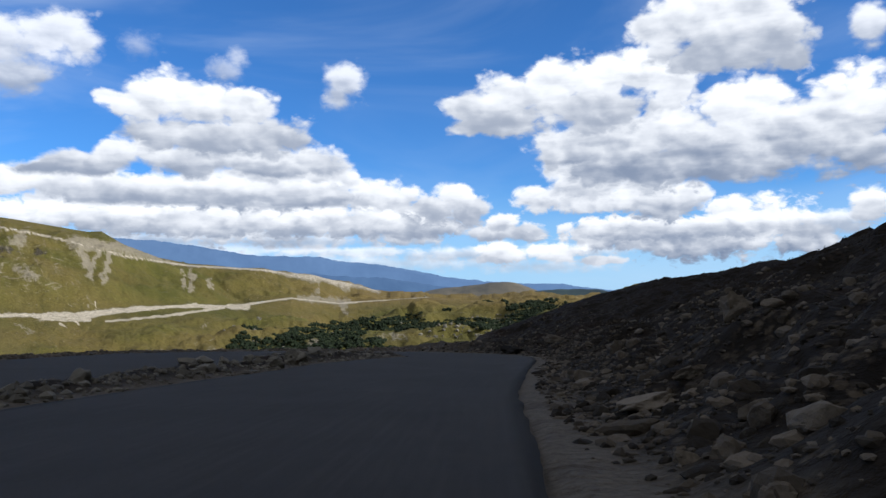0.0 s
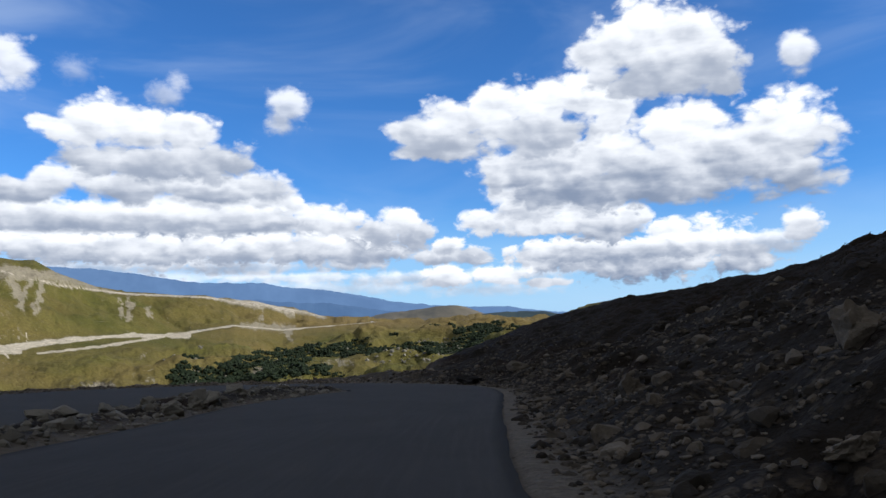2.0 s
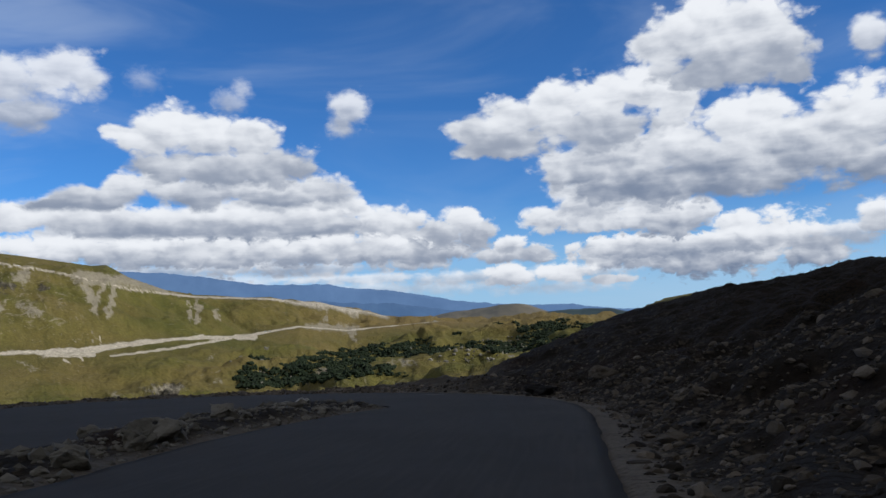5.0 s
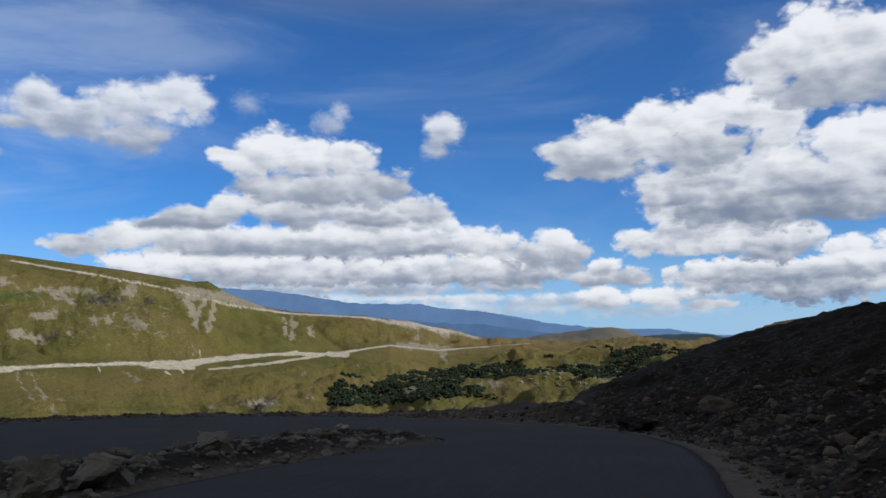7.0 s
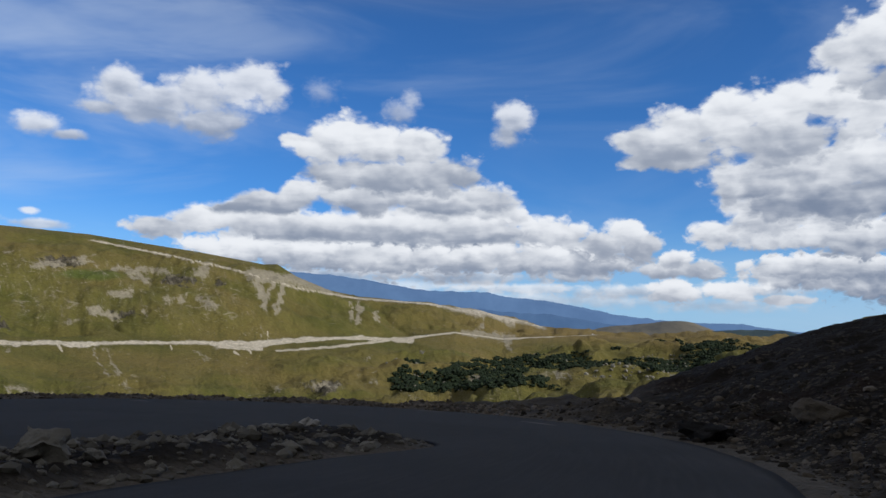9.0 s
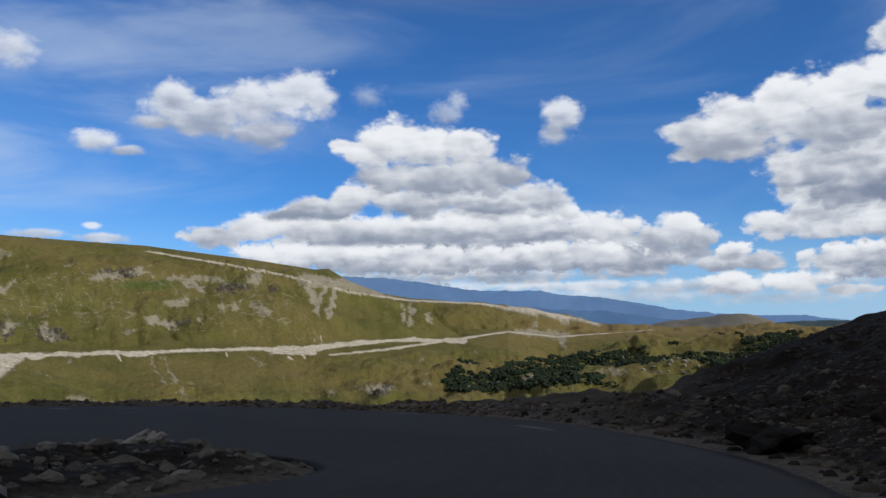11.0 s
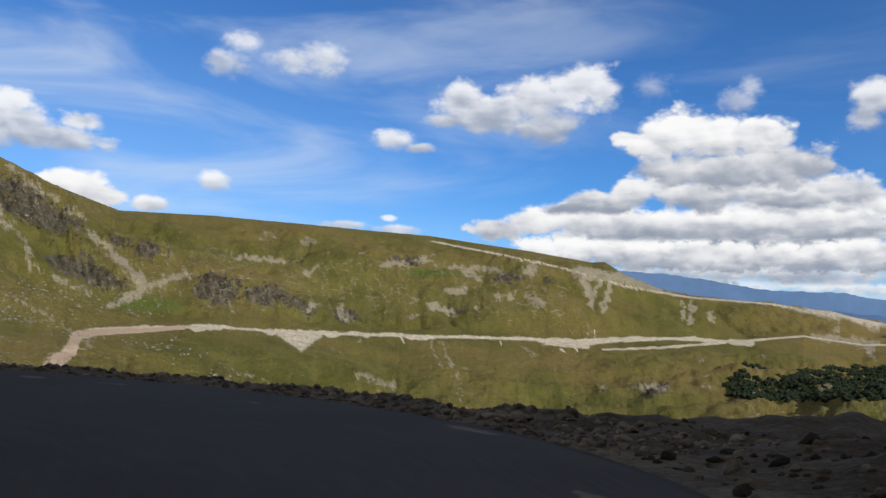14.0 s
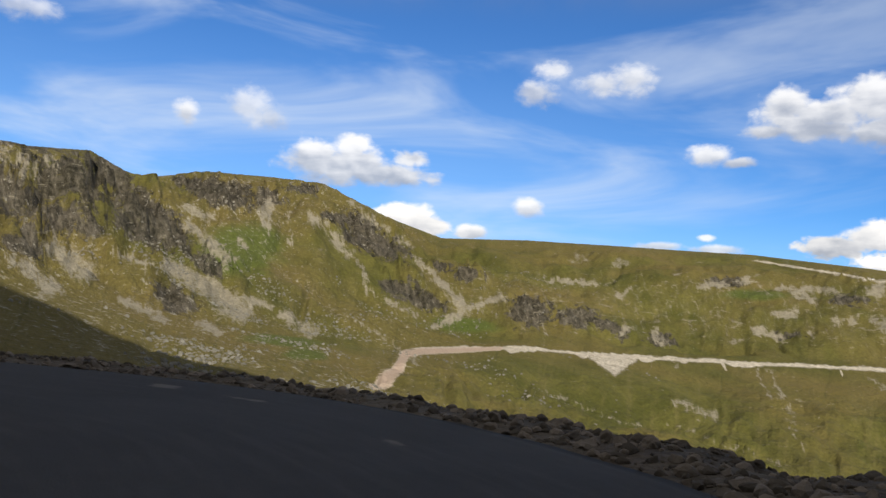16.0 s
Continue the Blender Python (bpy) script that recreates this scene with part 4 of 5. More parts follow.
    patchy = 0.26 * smooth(A, 22, 27) * (1 - smooth(A, 56, 62)) * smooth(el, -0.6, 0.6) * (1 - smooth(el, 3.6, 5)) + 0.17 * smooth(A, 60, 68) + 0.2 * smooth(A, 18, 14) * smooth(A, 3, 8) * smooth(el, -2.6, -3.6)
    scree = patchy * far + np.maximum(pale, np.maximum(1.5 * np.maximum(bench, 0.7 * fan), 1.3 * upper))
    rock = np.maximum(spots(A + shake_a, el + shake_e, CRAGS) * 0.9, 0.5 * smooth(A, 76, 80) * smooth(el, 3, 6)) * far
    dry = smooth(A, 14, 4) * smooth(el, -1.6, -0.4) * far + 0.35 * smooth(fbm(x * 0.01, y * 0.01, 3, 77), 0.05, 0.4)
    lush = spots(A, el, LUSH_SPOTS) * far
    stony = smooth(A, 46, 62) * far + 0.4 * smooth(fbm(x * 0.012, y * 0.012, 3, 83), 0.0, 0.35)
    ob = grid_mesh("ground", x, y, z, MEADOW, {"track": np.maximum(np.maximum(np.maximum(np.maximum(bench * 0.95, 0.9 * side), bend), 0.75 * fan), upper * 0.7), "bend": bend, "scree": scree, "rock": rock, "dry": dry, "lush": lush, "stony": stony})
    tagged(ob, "grassy alpine valley side with scree and rock", "ground", kind="structure")
    return az, r, z


HILL_TOP = 212.0


# grit washed onto the asphalt: place, half length, half width, turn
SPILLS = [(-5.0, 55.0, 1.3, 0.35, 160), (-15.5, 53.4, 0.5, 0.25, 20), (-14.6, 54.3, 0.9, 0.25, 10), (-16.2, 53.6, 0.7, 0.25, 25), (-13.8, 54.4, 0.6, 0.2, 5), (-0.5, 50.3, 1.6, 0.25, 130), (-9.7, 54.4, 0.9, 0.2, 0)]


def build_hairpin():
    gx, gy = np.concatenate([np.arange(-28, 24, 0.2), np.arange(24, 62, 0.5)]), np.concatenate([np.arange(-14, 64, 0.2), np.arange(64, 96, 0.5)])
    x, y = np.meshgrid(gx, gy)
    z, turf, gravel = near_ground(x, y)
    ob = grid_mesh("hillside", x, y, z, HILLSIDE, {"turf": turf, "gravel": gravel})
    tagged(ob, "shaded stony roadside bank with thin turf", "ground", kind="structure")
    # the asphalt, a slab a hand thick
    across = np.concatenate([[0.0], np.linspace(0.0, 1.0, 41), [1.0]])
    px = inner[:, None, 0] + (outer - inner)[:, None, 0] * across[None, :]
    py = inner[:, None, 1] + (outer - inner)[:, None, 1] * across[None, :]
    wobble = 0.10 * fbm(np.linspace(0, 90, STATIONS), np.zeros(STATIONS), 3, 5)
    n = outer - inner
    n = n / np.linalg.norm(n, axis=1, keepdims=True)
    for k in (0, 1, -1, -2):
        px[:, k] += wobble * n[:, 0] * (1 if k < 0 else -1)
        py[:, k] += wobble * n[:, 1] * (1 if k < 0 else -1)
    pz = road_level(px, py) + 0.03 * np.sin(np.pi * across)[None, :]
    pz[:, 0] -= 0.16
    pz[:, -1] -= 0.16
    width = np.linalg.norm(outer - inner, axis=1)[:, None]
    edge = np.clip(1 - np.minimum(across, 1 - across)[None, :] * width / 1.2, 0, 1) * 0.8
    spill = np.zeros(px.shape)
    for sx, sy, ra, rb, turn in SPILLS:
        c, k = math.cos(radians(turn)), math.sin(radians(turn))
        u, v = (px - sx) * c + (py - sy) * k, -(px - sx) * k + (py - sy) * c
        spill = np.maximum(spill, np.clip(1.2 - np.hypot(u / ra, v / rb), 0, 1))
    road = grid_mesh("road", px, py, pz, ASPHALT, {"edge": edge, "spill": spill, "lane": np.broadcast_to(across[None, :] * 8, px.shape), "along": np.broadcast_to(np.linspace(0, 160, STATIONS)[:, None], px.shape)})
    tagged(road, "fresh black asphalt road bending round a hairpin", "road", kind="structure")


SHEET = build_ground()
build_hairpin()


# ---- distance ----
# aerial haze is painted in: tinted base colour plus a faint even glow
def painted_haze_material(name, base, glow):
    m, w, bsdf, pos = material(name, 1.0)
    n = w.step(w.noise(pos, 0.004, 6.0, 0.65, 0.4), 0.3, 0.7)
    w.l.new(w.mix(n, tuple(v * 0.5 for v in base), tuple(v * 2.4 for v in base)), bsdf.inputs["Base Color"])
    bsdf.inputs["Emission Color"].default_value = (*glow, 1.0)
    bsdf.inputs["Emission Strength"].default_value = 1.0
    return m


def far_range(name, az, el, r, depth, mat, bumps, seed, label):
    """A mountain range far off: a long body with a front, a crest and a back."""
    a = np.arange(az[0], az[-1], -0.06)
    wide = np.interp(-a, [-v for v in az], el)
    pad = np.pad(wide, 14, mode="edge")
    wide = np.convolve(pad, np.hanning(29) / np.hanning(29).sum(), "valid")
    broad = wide + bumps * fbm(a * 0.9, a * 0, 2, seed, 0.6)
    e = wide + bumps * fbm(a * 0.9, a * 0, 5, seed, 0.6)
    prof = np.array([-1.0, -0.7, -0.45, -0.25, -0.1, 0.0, 0.2, 0.6])
    up = np.array([0.0, 0.22, 0.48, 0.74, 0.92, 1.0, 0.85, 0.0])
    R = r + depth * prof[:, None] + 0 * a[None, :]
    foot = level(-1.6, r)
    crest = level(e, r)
    z = foot + (level(broad, r) - foot)[None, :] * up[:, None] + (crest - level(broad, r))[None, :] * up[:, None] ** 8
    z = z + (r * 0.010) * fbm(a[None, :] * 0.8 + prof[:, None], prof[:, None] * 3 + 0 * a[None, :], 4, seed + 3) * (up * (1 - up) * 0.8)[:, None]
    x, y = EYE[0] - R * np.sin(np.radians(a))[None, :], EYE[1] + R * np.cos(np.radians(a))[None, :]
    tagged(grid_mesh(name, x, y, z, mat), label, "mountain", kind="structure")


BLUE = painted_haze_material("hazy_blue_range", (0.014, 0.022, 0.034), (0.108, 0.200, 0.380))
DEEP_BLUE = painted_haze_material("hazy_wooded_range", (0.012, 0.020, 0.030), (0.072, 0.145, 0.290))
BROWN = painted_haze_material("hazy_heath_hill", (0.075, 0.062, 0.040), (0.035, 0.045, 0.055))
DARK_HILL = painted_haze_material("hazy_wooded_hill", (0.020, 0.028, 0.020), (0.018, 0.034, 0.052))
far_range("backdrop_range", [34, 22.7, 19.1, 13.4, 8.7, 3.5, -0.5, -4.5, -8.4, -12.2, -20], [3.4, 3.75, 3.5, 2.55, 2.45, 1.75, 1.0, 0.6, 0.5, 0.0, -0.6], 4500, 350, BLUE, 0.12, 41, "distant blue mountain range with haze painted in")
far_range("backdrop_wooded_range", [18, 14, 9, 4, 0, -4], [0.6, 1.3, 1.25, 0.9, 0.35, -0.4], 4000, 300, DEEP_BLUE, 0.14, 45, "distant wooded blue range with haze painted in")
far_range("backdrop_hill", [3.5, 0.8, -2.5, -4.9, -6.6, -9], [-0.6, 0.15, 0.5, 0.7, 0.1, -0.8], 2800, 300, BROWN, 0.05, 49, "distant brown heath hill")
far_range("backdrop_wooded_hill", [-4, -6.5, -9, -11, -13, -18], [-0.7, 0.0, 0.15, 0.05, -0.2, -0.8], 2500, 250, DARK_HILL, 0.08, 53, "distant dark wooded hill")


# ---- places on the ground ----
SHEET_AZ, SHEET_R, SHEET_Z = SHEET


def sheet_height(az, r):
    i, j = np.clip(np.searchsorted(SHEET_AZ, az) - 1, 0, len(SHEET_AZ) - 2), np.clip(np.searchsorted(SHEET_R, r) - 1, 0, len(SHEET_R) - 2)
    u, v = (az - SHEET_AZ[i]) / (SHEET_AZ[i + 1] - SHEET_AZ[i]), (r - SHEET_R[j]) / (SHEET_R[j + 1] - SHEET_R[j])
    return (SHEET_Z[j, i] * (1 - u) + SHEET_Z[j, i + 1] * u) * (1 - v) + (SHEET_Z[j + 1, i] * (1 - u) + SHEET_Z[j + 1, i + 1] * u) * v


def polar(az, r):
    return EYE[0] - r * np.sin(np.radians(az)), EYE[1] + r * np.cos(np.radians(az))


def mesh_from(name, verts, faces, mat, smooth_faces=False):
    me = bpy.data.meshes.new(name)
    verts, faces = np.asarray(verts, np.float32), np.asarray(faces, np.int32)
    me.vertices.add(len(verts))
    me.vertices.foreach_set("co", verts.ravel())
    me.loops.add(faces.size)
    me.loops.foreach_set("vertex_index", faces.ravel())
    me.polygons.add(len(faces))
    me.polygons.foreach_set("loop_start", np.arange(0, faces.size, faces.shape[1], dtype=np.int32))
    me.update(calc_edges=True)
    me.polygons.foreach_set("use_smooth", np.full(len(faces), smooth_faces))
    me.materials.append(mat)
    return me


def ball(level_of_detail):
    bm = bmesh.new()
    bmesh.ops.create_icosphere(bm, subdivisions=level_of_detail, radius=1.0)
    v = np.array([p.co[:] for p in bm.verts])
    f = np.array([[q.index for q in p.verts] for p in bm.faces])
    bm.free()
    return v, f


BALL = {k: ball(k) for k in (1, 2, 3, 4)}


def rock_shape(rng, detail, flat=0.7, cuts=9, rough=0.10):
    """An angular broken stone, about 1 in radius, with its foot at -0.35."""
    v, f = BALL[detail]
    v = v * np.array([1.0, rng.uniform(0.65, 0.95), flat])
    for k in range(cuts):
        n = rng.normal(size=3)
        n /= np.linalg.norm(n)
        h = rng.uniform(0.42, 0.8) * (0.8 if abs(n[2]) > 0.6 else 1.0)
        over = np.maximum(v @ n - h, 0)
        v = v - over[:, None] * n
    shift = rng.uniform(0, 50)
    bump = fbm(v[:, 0] * 1.7 + shift, v[:, 1] * 1.7 + v[:, 2] * 2.3, 4, 3, 0.6)
    return v * (1 + rough * 2 * bump)[:, None], f


def scatter_joined(name, places, mat, shapes, rng, label, category):
    """Many small pieces in one mesh: places are rows of x, y, z, size."""
    verts, faces, base = [], [], 0
    for x, y, z, size in places:
        v, f = shapes[rng.integers(len(shapes))]
        a = rng.uniform(0, 2 * np.pi)
        c, s = np.cos(a), np.sin(a)
        q = v @ np.array([[c, s, 0], [-s, c, 0], [0, 0, 1]]) * size * rng.uniform(0.8, 1.25, 3)
        verts.append(q + (x, y, z))
        faces.append(f + base)
        base += len(v)
    ob = new(name, mesh_from(name, np.vstack(verts), np.vstack(faces), mat))
    return tagged(ob, label, category, kind="stuff")


# ---- dwarf pines on the far slopes ----
def pine_shape(rng):
    """A low spreading bush of several upright tufts."""
    verts, faces, base = [], [], 0
    v, f = BALL[1]
    for k in range(6):
        a, d = rng.uniform(0, 6.28), rng.uniform(0.1, 0.75)
        size = np.array([rng.uniform(0.28, 0.5), rng.uniform(0.28, 0.5), rng.uniform(0.28, 0.55)])
        q = v * size * (1 + 0.35 * rng.uniform(-1, 1, len(v)))[:, None]
        verts.append(q + (d * np.cos(a), d * np.sin(a), size[2] * 0.55))
        faces.append(f + base)
        base += len(v)
    return np.vstack(verts), np.vstack(faces)


def build_pines():
    rng = np.random.default_rng(5)
    az, r = rng.uniform(-13, 15.5, 90000), rng.uniform(450, 1250, 90000)
    x, y = polar(az, r)
    z = sheet_height(az, r)
    el = np.degrees(np.arctan2(z - EYE[2], r))
    grow = inside_spot(az, el, 10.8, -3.2, 4.2, 0.85, -1.2) + inside_spot(az, el, 7.3, -2.5, 2.2, 0.5, 0) + inside_spot(az, el, -1.5, -2.3, 4.2, 0.75, -2.0)
    grow = grow + inside_spot(az, el, -6.5, -2.0, 3.5, 0.9, -2.0) + 0.6 * inside_spot(az, el, -7.5, -0.9, 3.0, 0.25, 0) + 0.4 * inside_spot(az, el, 3.0, -3.2, 2.6, 0.7, 0)
    keep = (grow * 0.85 + 2.0 * fbm(x * 0.018, y * 0.018, 4, 91, 0.6) > 0.54) & (grow > 0.05)
    k = np.flatnonzero(keep)[:9000]
    places = np.stack([x[k], y[k], z[k] - 0.4, 1.4 + 3.4 * rng.random(len(k)) ** 1.6], 1)
    scatter_joined("dwarf_pines", places, PINE, [pine_shape(rng) for i in range(7)], rng, "dark green dwarf pine scrub on the far slope", "shrub")


build_pines()


# ---- boulders strewn over the far slopes ----
def build_far_boulders():
    rng = np.random.default_rng(31)
    az, r = rng.uniform(38, 88, 60000), rng.uniform(230, 900, 60000)
    x, y = polar(az, r)
    z = sheet_height(az, r)
    el = np.degrees(np.arctan2(z - EYE[2], r))
    dense = smooth(az, 40, 50) * (0.25 + 0.75 * smooth(az, 52, 66)) * smooth(el, -7.0, -3.5) * (1 - smooth(el, 3.0, 6.5))
    dense = dense * smooth(fbm(x * 0.014, y * 0.014, 4, 97, 0.6), -0.05, 0.4)
    off_road = np.abs(r - np.interp(az, TRACK_AZ, TRACK_R)) > 14
    k = np.flatnonzero((rng.random(len(az)) < dense) & off_road)[:3600]
    size = 0.35 + 1.3 * rng.random(len(k)) ** 3
    places = np.stack([x[k], y[k], z[k], size], 1)
    # pale blocks among the dwarf pines
    az, r = rng.uniform(-6, 16, 9000), rng.uniform(480, 950, 9000)
    x, y = polar(az, r)
    z = sheet_height(az, r)
    el = np.degrees(np.arctan2(z - EYE[2], r))
    k = np.flatnonzero((el < -1.6) & (el > -4.6) & (fbm(x * 0.03, y * 0.03, 3, 111) > 0.22))[:420]
    places = np.vstack([places, np.stack([x[k], y[k], z[k] + 0.4, 0.9 + 1.8 * rng.random(len(k)) ** 2], 1)])
    scatter_joined("slope_boulders", places, SLOPE_STONE, [rock_shape(rng, 1, 0.7, 5, 0.15) for i in range(12)], rng, "pale grey boulders strewn over the grassy far slope", "stones")


build_far_boulders()


# ---- stones ----
def ground_at(x, y):
    return near_ground(np.atleast_1d(np.float64(x)), np.atleast_1d(np.float64(y)))[0]


def stone_places(rng, count, box, accept):
    x, y = rng.uniform(box[0], box[1], count), rng.uniform(box[2], box[3], count)
    d, s = beside(x, y, outer[::6])
    di, si = beside(x, y, inner[::6])
    k = accept(x, y, d, di, s)
    return x[k], y[k]


def build_stones():
    rng = np.random.default_rng(11)
    shapes = []
    for i in range(14):
        v, f = rock_shape(rng, 3, rng.uniform(0.45, 0.8), 12, 0.16)
        shapes.append(mesh_from("stone", v, f, STONE if i % 2 else PALE_STONE))

    isle_shapes = []
    for i in range(8):
        v, f = rock_shape(rng, 3, rng.uniform(0.5, 0.85), 12, 0.16)
        isle_shapes.append(mesh_from("stone", v, f, ISLE_STONE))

    verge_shapes = []
    for i in range(8):
        v, f = rock_shape(rng, 3, rng.uniform(0.45, 0.8), 12, 0.16)
        verge_shapes.append(mesh_from("stone", v, f, VERGE_STONE))

    def lay(name, x, y, size, group, label, sink=0.05):
        z = ground_at(x, y)
        for k in range(len(x)):
            kinds = isle_shapes if "island" in group else verge_shapes if "outer" in group else shapes
            ob = new(name, kinds[rng.integers(len(kinds))])
            s = size[k]
            ob.matrix_basis = Matrix.LocRotScale((x[k], y[k], z[k] + s * sink), Euler((rng.uniform(-0.35, 0.35), rng.uniform(-0.35, 0.35), rng.uniform(0, 6.28))),
                                                 (s * rng.uniform(0.8, 1.3), s * rng.uniform(0.8, 1.2), s * rng.uniform(0.7, 1.1)))
            tagged(ob, label, "rock", group)

    x, y = stone_places(rng, 5200, (1, 14, 3, 56), lambda x, y, d, di, s: (d > 0.8) & (d < 8) & (rng.random(len(x)) < np.exp(-d / 3.5)) & (s < 12))
    x, y = x[:125], y[:125]
    lay("rock", x, y, 0.08 + 0.26 * rng.random(len(x)) ** 2.6, "rocks on the bank", "angular grey rock lying on the stony bank")
    x, y = stone_places(rng, 3000, (-12, -1, 8, 45), lambda x, y, d, di, s: (di < -0.25) & (di > -3.2) & (y < 41) & (rng.random(len(x)) < 0.6))
    x, y = x[:72], y[:72]
    lay("rock", x, y, 0.10 + 0.28 * rng.random(len(x)) ** 2.5, "rocks on the island", "grey rock on the gravel island between the road legs")
    x, y = stone_places(rng, 9000, (-23, -2, 30, 60), lambda x, y, d, di, s: (d > 0.1) & (d < 1.1) & (s > 12.6))
    x, y = x[:90], y[:90]
    lay("rock", x, y, 0.08 + 0.15 * rng.random(len(x)) ** 2, "rocks along the outer edge", "dark grey rock piled along the road edge")
    # loose small stones, too many to count
    x, y = stone_places(rng, 56000, (-22, 16, 0, 62), lambda x, y, d, di, s: ((s < 12.2) & (d > 0.35) & (d < 9) & (rng.random(len(x)) < np.exp(-d / 5))) | ((di < -0.15) & (di > -4)))
    z = ground_at(x, y)
    size = 0.025 + 0.09 * rng.random(len(x)) ** 2 + 0.17 * rng.random(len(x)) ** 8
    ex, ey = stone_places(rng, 30000, (-23, 0, 28, 60), lambda x, y, d, di, s: (d > 0.1) & (d < 3.2) & (s > 12.2))
    ex, ey = ex[:4200], ey[:4200]
    verge = np.stack([ex, ey, ground_at(ex, ey), 0.035 + 0.13 * rng.random(len(ex)) ** 2.5], 1)
    places = np.stack([x, y, z - 0.15 * size, size], 1)
    small = [rock_shape(rng, 1, 0.65, 4, 0.12) for i in range(10)]
    isle = places[:, 0] < np.interp(places[:, 1], inner[:221, 1][inner[:221, 1].argsort()], inner[:221, 0][inner[:221, 1].argsort()])
    scatter_joined('island_stones', places[isle], ISLE_STONE, small, rng, 'olive grey gravel and stones on the island', 'stones')
    places = places[~isle]
    coarse = places[:, 3] > 0.085
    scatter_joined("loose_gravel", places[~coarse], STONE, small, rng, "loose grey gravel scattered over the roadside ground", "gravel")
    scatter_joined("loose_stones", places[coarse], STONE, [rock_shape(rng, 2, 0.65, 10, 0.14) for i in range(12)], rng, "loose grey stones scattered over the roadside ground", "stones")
    scatter_joined("verge_stones", verge, VERGE_STONE, [rock_shape(rng, 2, 0.65, 10, 0.14) for i in range(12)], rng, "brown grey stones heaped along the outer road edge", "stones")
    cx, cy = stone_places(rng, 34000, (0.8, 10.5, 2, 52), lambda x, y, d, di, s: (d > 0.7) & (d < 7) & (s < 12) & (rng.random(len(x)) < (0.35 + 0.65 * smooth(fbm(x * 0.5, y * 0.5, 3, 87), -0.1, 0.25)) * np.exp(-d / 6)))
    cx, cy = cx[:13000], cy[:13000]
    size = 0.022 + 0.06 * rng.random(len(cx)) ** 2
    chips = np.stack([cx, cy, ground_at(cx, cy) + 0.1 * size, size], 1)
    scatter_joined("stone_chips", chips, PALE_STONE, [rock_shape(rng, 1, 0.45, 5, 0.15) for i in range(12)], rng, "pale angular stone chips strewn over the dark bank", "stones")
    # stones that stand out
    for name, px, py, sx, sy, sz, turn, mat, label in (
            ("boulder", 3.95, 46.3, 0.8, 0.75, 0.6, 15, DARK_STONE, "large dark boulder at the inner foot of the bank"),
            ("boulder", 6.9, 48.6, 0.5, 0.45, 0.4, 70, STONE, "grey boulder on the bank beside the dark boulder"),
            ("boulder", 6.3, 45.2, 0.7, 0.5, 0.5, 150, STONE, "broad grey boulder half sunk in the bank"),
            ("boulder", 4.5, 20.6, 0.5, 0.42, 0.6, 40, STONE, "upright grey boulder standing in the bank"),
            ("boulder", 5.3, 14.6, 0.42, 0.38, 0.4, 80, STONE, "big grey boulder in the steep bank"),
            ("boulder", 3.6, 12.0, 0.36, 0.26, 0.2, 10, PALE_STONE, "flat pale stone slab on the bank"),
            ("boulder", 2.6, 10.2, 0.55, 0.3, 0.2, 25, PALE_STONE, "pale stone slab at the foot of the bank"),
            ("boulder", -5.05, 43.0, 0.46, 0.38, 0.34, 75, WHITE_STONE, "pale broken rock at the tip of the island"),
            ("boulder", -5.6, 42.6, 0.6, 0.4, 0.26, 80, ISLE_STONE, "flat grey rock beside the pale rock"),
            ("boulder", -5.5, 26.6, 0.36, 0.32, 0.38, 10, ISLE_STONE, "rounded grey rock on the island"),
            ("boulder", -5.5, 29.3, 0.42, 0.36, 0.46, 60, ISLE_STONE, "pointed grey rock on the island"),
            ("boulder", -5.5, 30.8, 0.85, 0.6, 0.6, 95, ISLE_STONE, "largest grey rock on the island"),
            ("boulder", -5.6, 34.9, 0.6, 0.5, 0.52, 140, ISLE_STONE, "grey rock on the grassy island"),
            ("boulder", -4.9, 58.6, 0.16, 0.16, 0.30, 10, STONE, "dark upright rock on the verge edge"),
            ("boulder", -1.7, 57.2, 0.26, 0.22, 0.2, 40, STONE, "dark rock on the verge edge")):
        v, f = rock_shape(rng, 4, 0.85, 16, 0.26)
        ob = new(name, mesh_from(name, v, f, mat))
        z = float(ground_at(px, py)[0])
        ob.matrix_basis = Matrix.LocRotScale((px, py, z + sz * 0.35), Euler((0.08, -0.1, radians(turn))), (sx, sy, sz))
        tagged(ob, label, "rock", "boulders")


build_stones()


# ---- grass tufts on the bank ----
def tuft_shape(rng):
    verts, faces = [], []
    for k in range(9):
        a, lean, h = rng.uniform(0, 6.28), rng.uniform(0.15, 0.7), rng.uniform(0.6, 1.0)
        d, n = np.array([np.cos(a), np.sin(a), 0]), np.array([-np.sin(a), np.cos(a), 0]) * 0.06
        o = d * rng.uniform(0, 0.15)
        b = len(verts)
        mid, tip = o + d * lean * 0.35 * h + (0, 0, 0.6 * h), o + d * lean * h + (0, 0, h)
        verts += [o - n, o + n, mid + n * 0.7, mid - n * 0.7, tip]
        faces += [(b, b + 1, b + 2), (b, b + 2, b + 3), (b + 3, b + 2, b + 4)]
    return np.array(verts), np.array(faces)


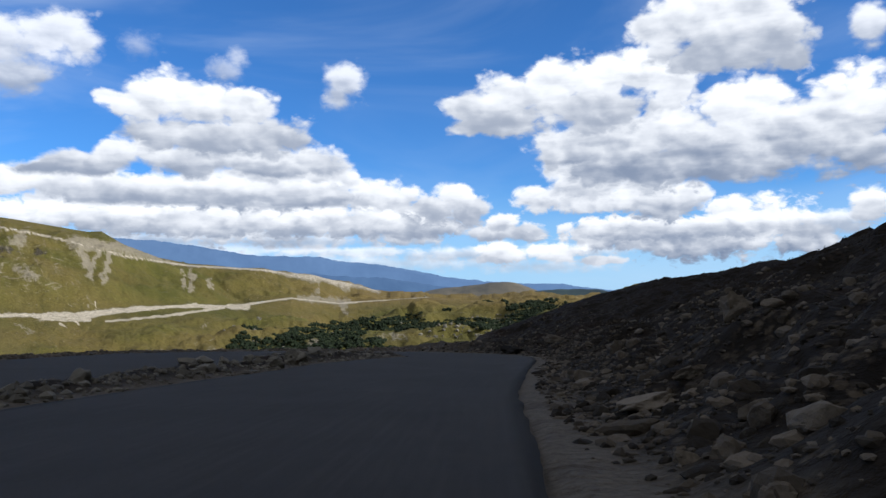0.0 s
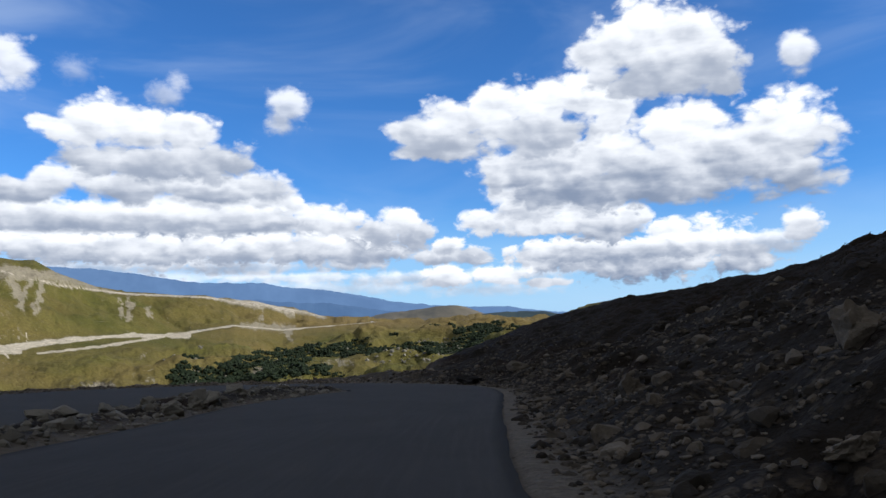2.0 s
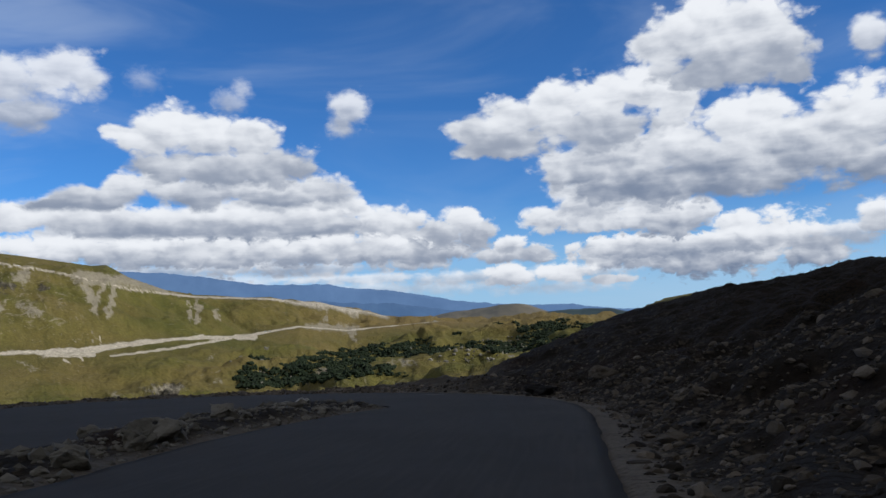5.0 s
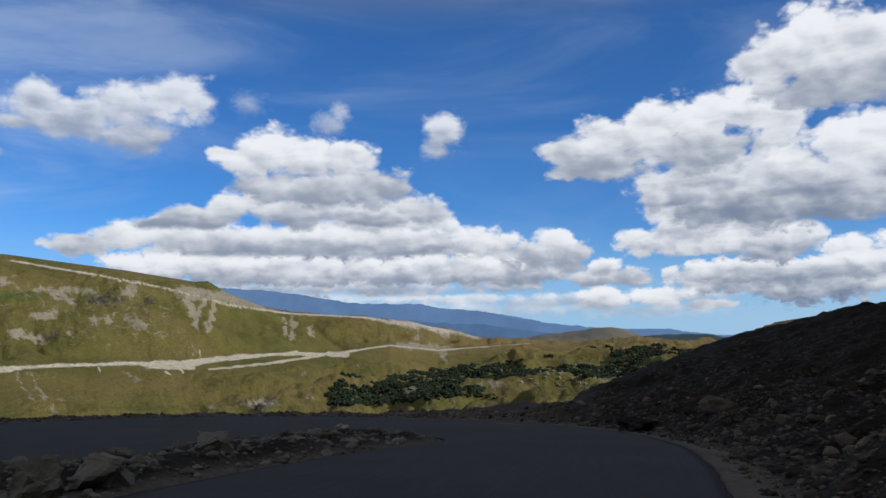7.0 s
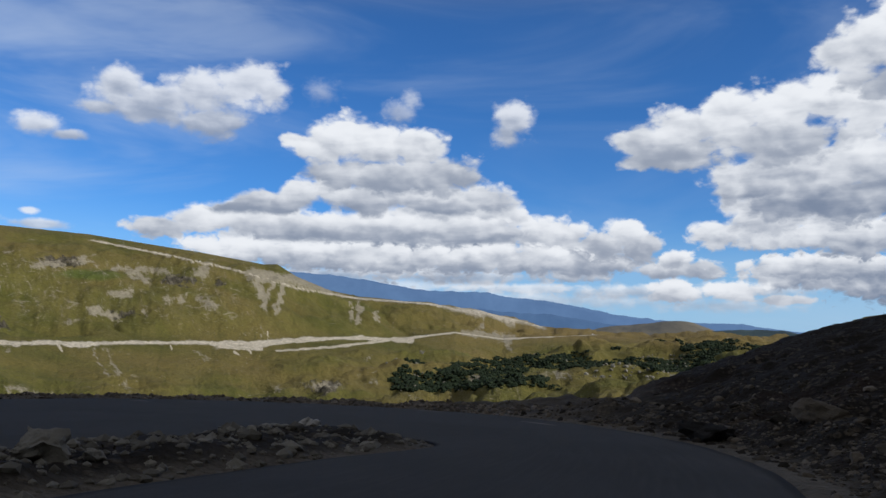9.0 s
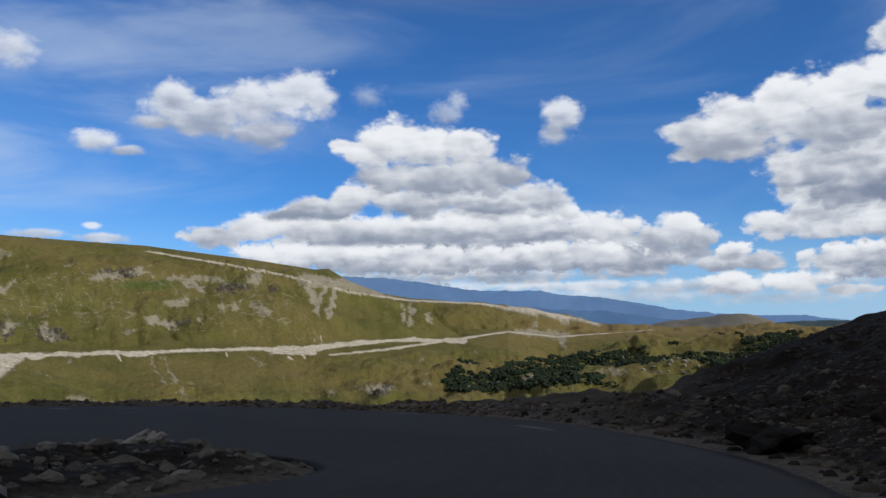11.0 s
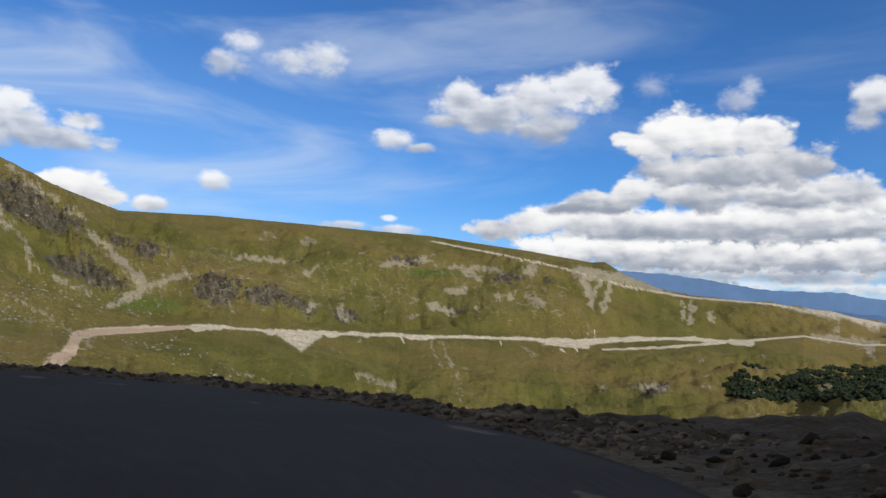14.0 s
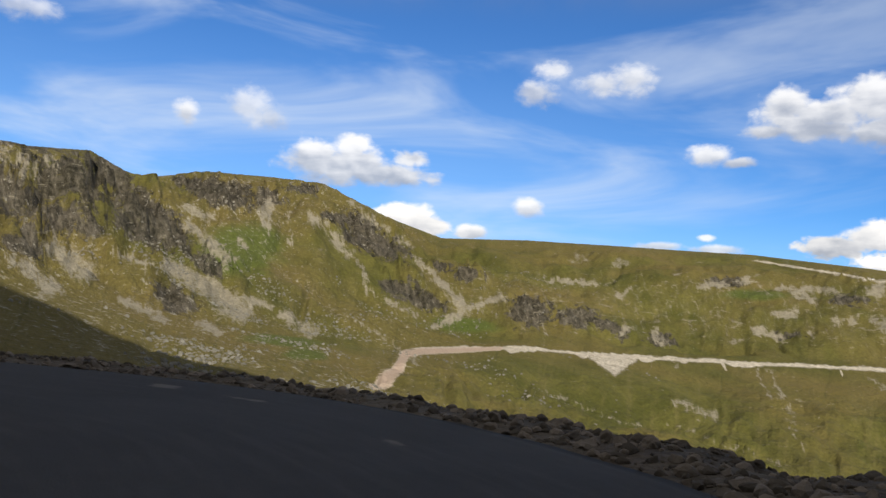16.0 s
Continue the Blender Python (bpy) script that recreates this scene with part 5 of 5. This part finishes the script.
def build_tufts():
    rng = np.random.default_rng(23)
    x, y = rng.uniform(-24, 33, 60000), rng.uniform(2, 72, 60000)
    d, s = beside(x, y, outer[::6])
    di, si = beside(x, y, inner[::6])
    z, turf, gravel = near_ground(x, y)
    want = np.where(d > 0, smooth(d, 1.2, 7) * (0.25 + 0.9 * np.clip(turf, 0, 1)), 0.35 * smooth(-di, 0.8, 2.0) * (di < 0))
    k = np.flatnonzero((rng.random(len(x)) < want) & (turf > 0.05) & ((d > 0.8) | (di < -0.5)))[:14000]
    places = np.stack([x[k], y[k], z[k] - 0.02, rng.uniform(0.05, 0.13, len(k))], 1)
    scatter_joined("grass_tufts", places, DRY_GRASS, [tuft_shape(rng) for i in range(8)], rng, "dry dark grass tufts on the shaded bank", "grass")


build_tufts()


# ---- cars on the far roads ----
def part(name, verts, faces, mat, parent, label=""):
    me = bpy.data.meshes.new(name)
    me.from_pydata([tuple(v) for v in verts], [], [tuple(f) for f in faces])
    me.materials.append(mat)
    ob = new(name, me)
    ob.parent = parent
    return tagged(ob, label) if label else ob


def plain_material(name, colour, rough, metal=0.0):
    m, w, bsdf, pos = material(name, rough)
    n = w.noise(pos, 3.0, 3.0)
    w.l.new(w.mix(w.math("MULTIPLY", n, 0.2), colour, tuple(v * 0.7 for v in colour)), bsdf.inputs["Base Color"])
    bsdf.inputs["Metallic"].default_value = metal
    return m


WHITE_PAINT = plain_material("white_car_paint", (0.80, 0.80, 0.78), 0.25)
CAR_GLASS = plain_material("dark_car_glass", (0.02, 0.025, 0.03), 0.08)
RUBBER = plain_material("tyre_rubber", (0.02, 0.02, 0.02), 0.9)
RIM = plain_material("alloy_rim", (0.5, 0.5, 0.5), 0.35, 0.9)


def loft(sections):
    """Faces round a row of equal rings, closed at both ends."""
    n = len(sections[0])
    verts = [v for ring in sections for v in ring]
    faces = [(k * n + i, k * n + (i + 1) % n, (k + 1) * n + (i + 1) % n, (k + 1) * n + i) for k in range(len(sections) - 1) for i in range(n)]
    return verts, faces + [tuple(range(n))[::-1], tuple(range((len(sections) - 1) * n, len(sections) * n))]


def build_car():
    car = new("car")
    tagged(car, "small white car parked on the gravel mountain road", "car", "cars on the far roads")

    def ring(x, half, low, high):
        return [(x, -half, low), (x, half, low), (x, half + 0.03, (low + high) / 2), (x, half - 0.06, high), (x, -half + 0.06, high), (x, -half - 0.03, (low + high) / 2)]

    body = part("body", *loft([ring(-2.1, 0.70, 0.42, 0.80), ring(-1.9, 0.82, 0.28, 0.95), ring(-0.6, 0.86, 0.25, 0.98), ring(0.8, 0.86, 0.25, 0.95), ring(1.8, 0.80, 0.28, 0.82), ring(2.1, 0.66, 0.40, 0.68)]), WHITE_PAINT, car)
    part("cabin_window", *loft([ring(-1.85, 0.70, 0.94, 1.0), ring(-1.35, 0.68, 0.96, 1.42), ring(0.15, 0.68, 0.96, 1.44), ring(0.95, 0.70, 0.92, 0.99)]), CAR_GLASS, body, "dark glass window band")
    part("roof", *loft([ring(-1.4, 0.62, 1.41, 1.46), ring(-0.6, 0.64, 1.43, 1.50), ring(0.2, 0.62, 1.41, 1.46)]), WHITE_PAINT, body)
    for x in (-1.3, 1.3):
        for y in (-0.80, 0.80):
            def disc(radius, half):
                return [[(x + radius * math.cos(a), y + w, 0.32 + radius * math.sin(a)) for a in np.linspace(0, 2 * np.pi, 17)[:-1]] for w in (-half, half)]
            wheel = part("wheel", *loft(disc(0.32, 0.10)), RUBBER, car)
            part("rim", *loft(disc(0.20, 0.115)), RIM, wheel, "bare alloy rim")
    for y in (-0.55, 0.55):
        part("headlight", *loft([[(2.0, y - 0.14, 0.55), (2.0, y + 0.14, 0.55), (2.0, y + 0.14, 0.68), (2.0, y - 0.14, 0.68)], [(2.1, y - 0.1, 0.56), (2.1, y + 0.1, 0.56), (2.1, y + 0.1, 0.66), (2.1, y - 0.1, 0.66)]]), RIM, car, "clear headlight")
    return car


def place_cars():
    first = build_car()
    for k, (az, back) in enumerate(((13.35, 2.0), (13.05, 2.0), (1.3, 2.0), (28.96, None))):
        if back is None:
            rs = np.arange(900.0, 1148.0, 0.5)
            el = np.degrees(np.arctan2(sheet_height(np.full(rs.shape, az), rs) - EYE[2], rs))
            r = rs[np.argmin(np.abs(el - np.interp(az, [26.5, 31], [3.75, 4.6])))]
        else:
            r = float(np.interp(az, TRACK_AZ, TRACK_R)) - back
        x, y = polar(az, r)
        z = float(sheet_height(np.array([az]), np.array([r]))[0])
        m = Matrix.LocRotScale((x, y, z), Euler((0, 0, radians(az + 12 * (k % 2)))), None)
        if k == 0:
            first.matrix_basis = m
        else:
            copy_thing(first, m)


place_cars()
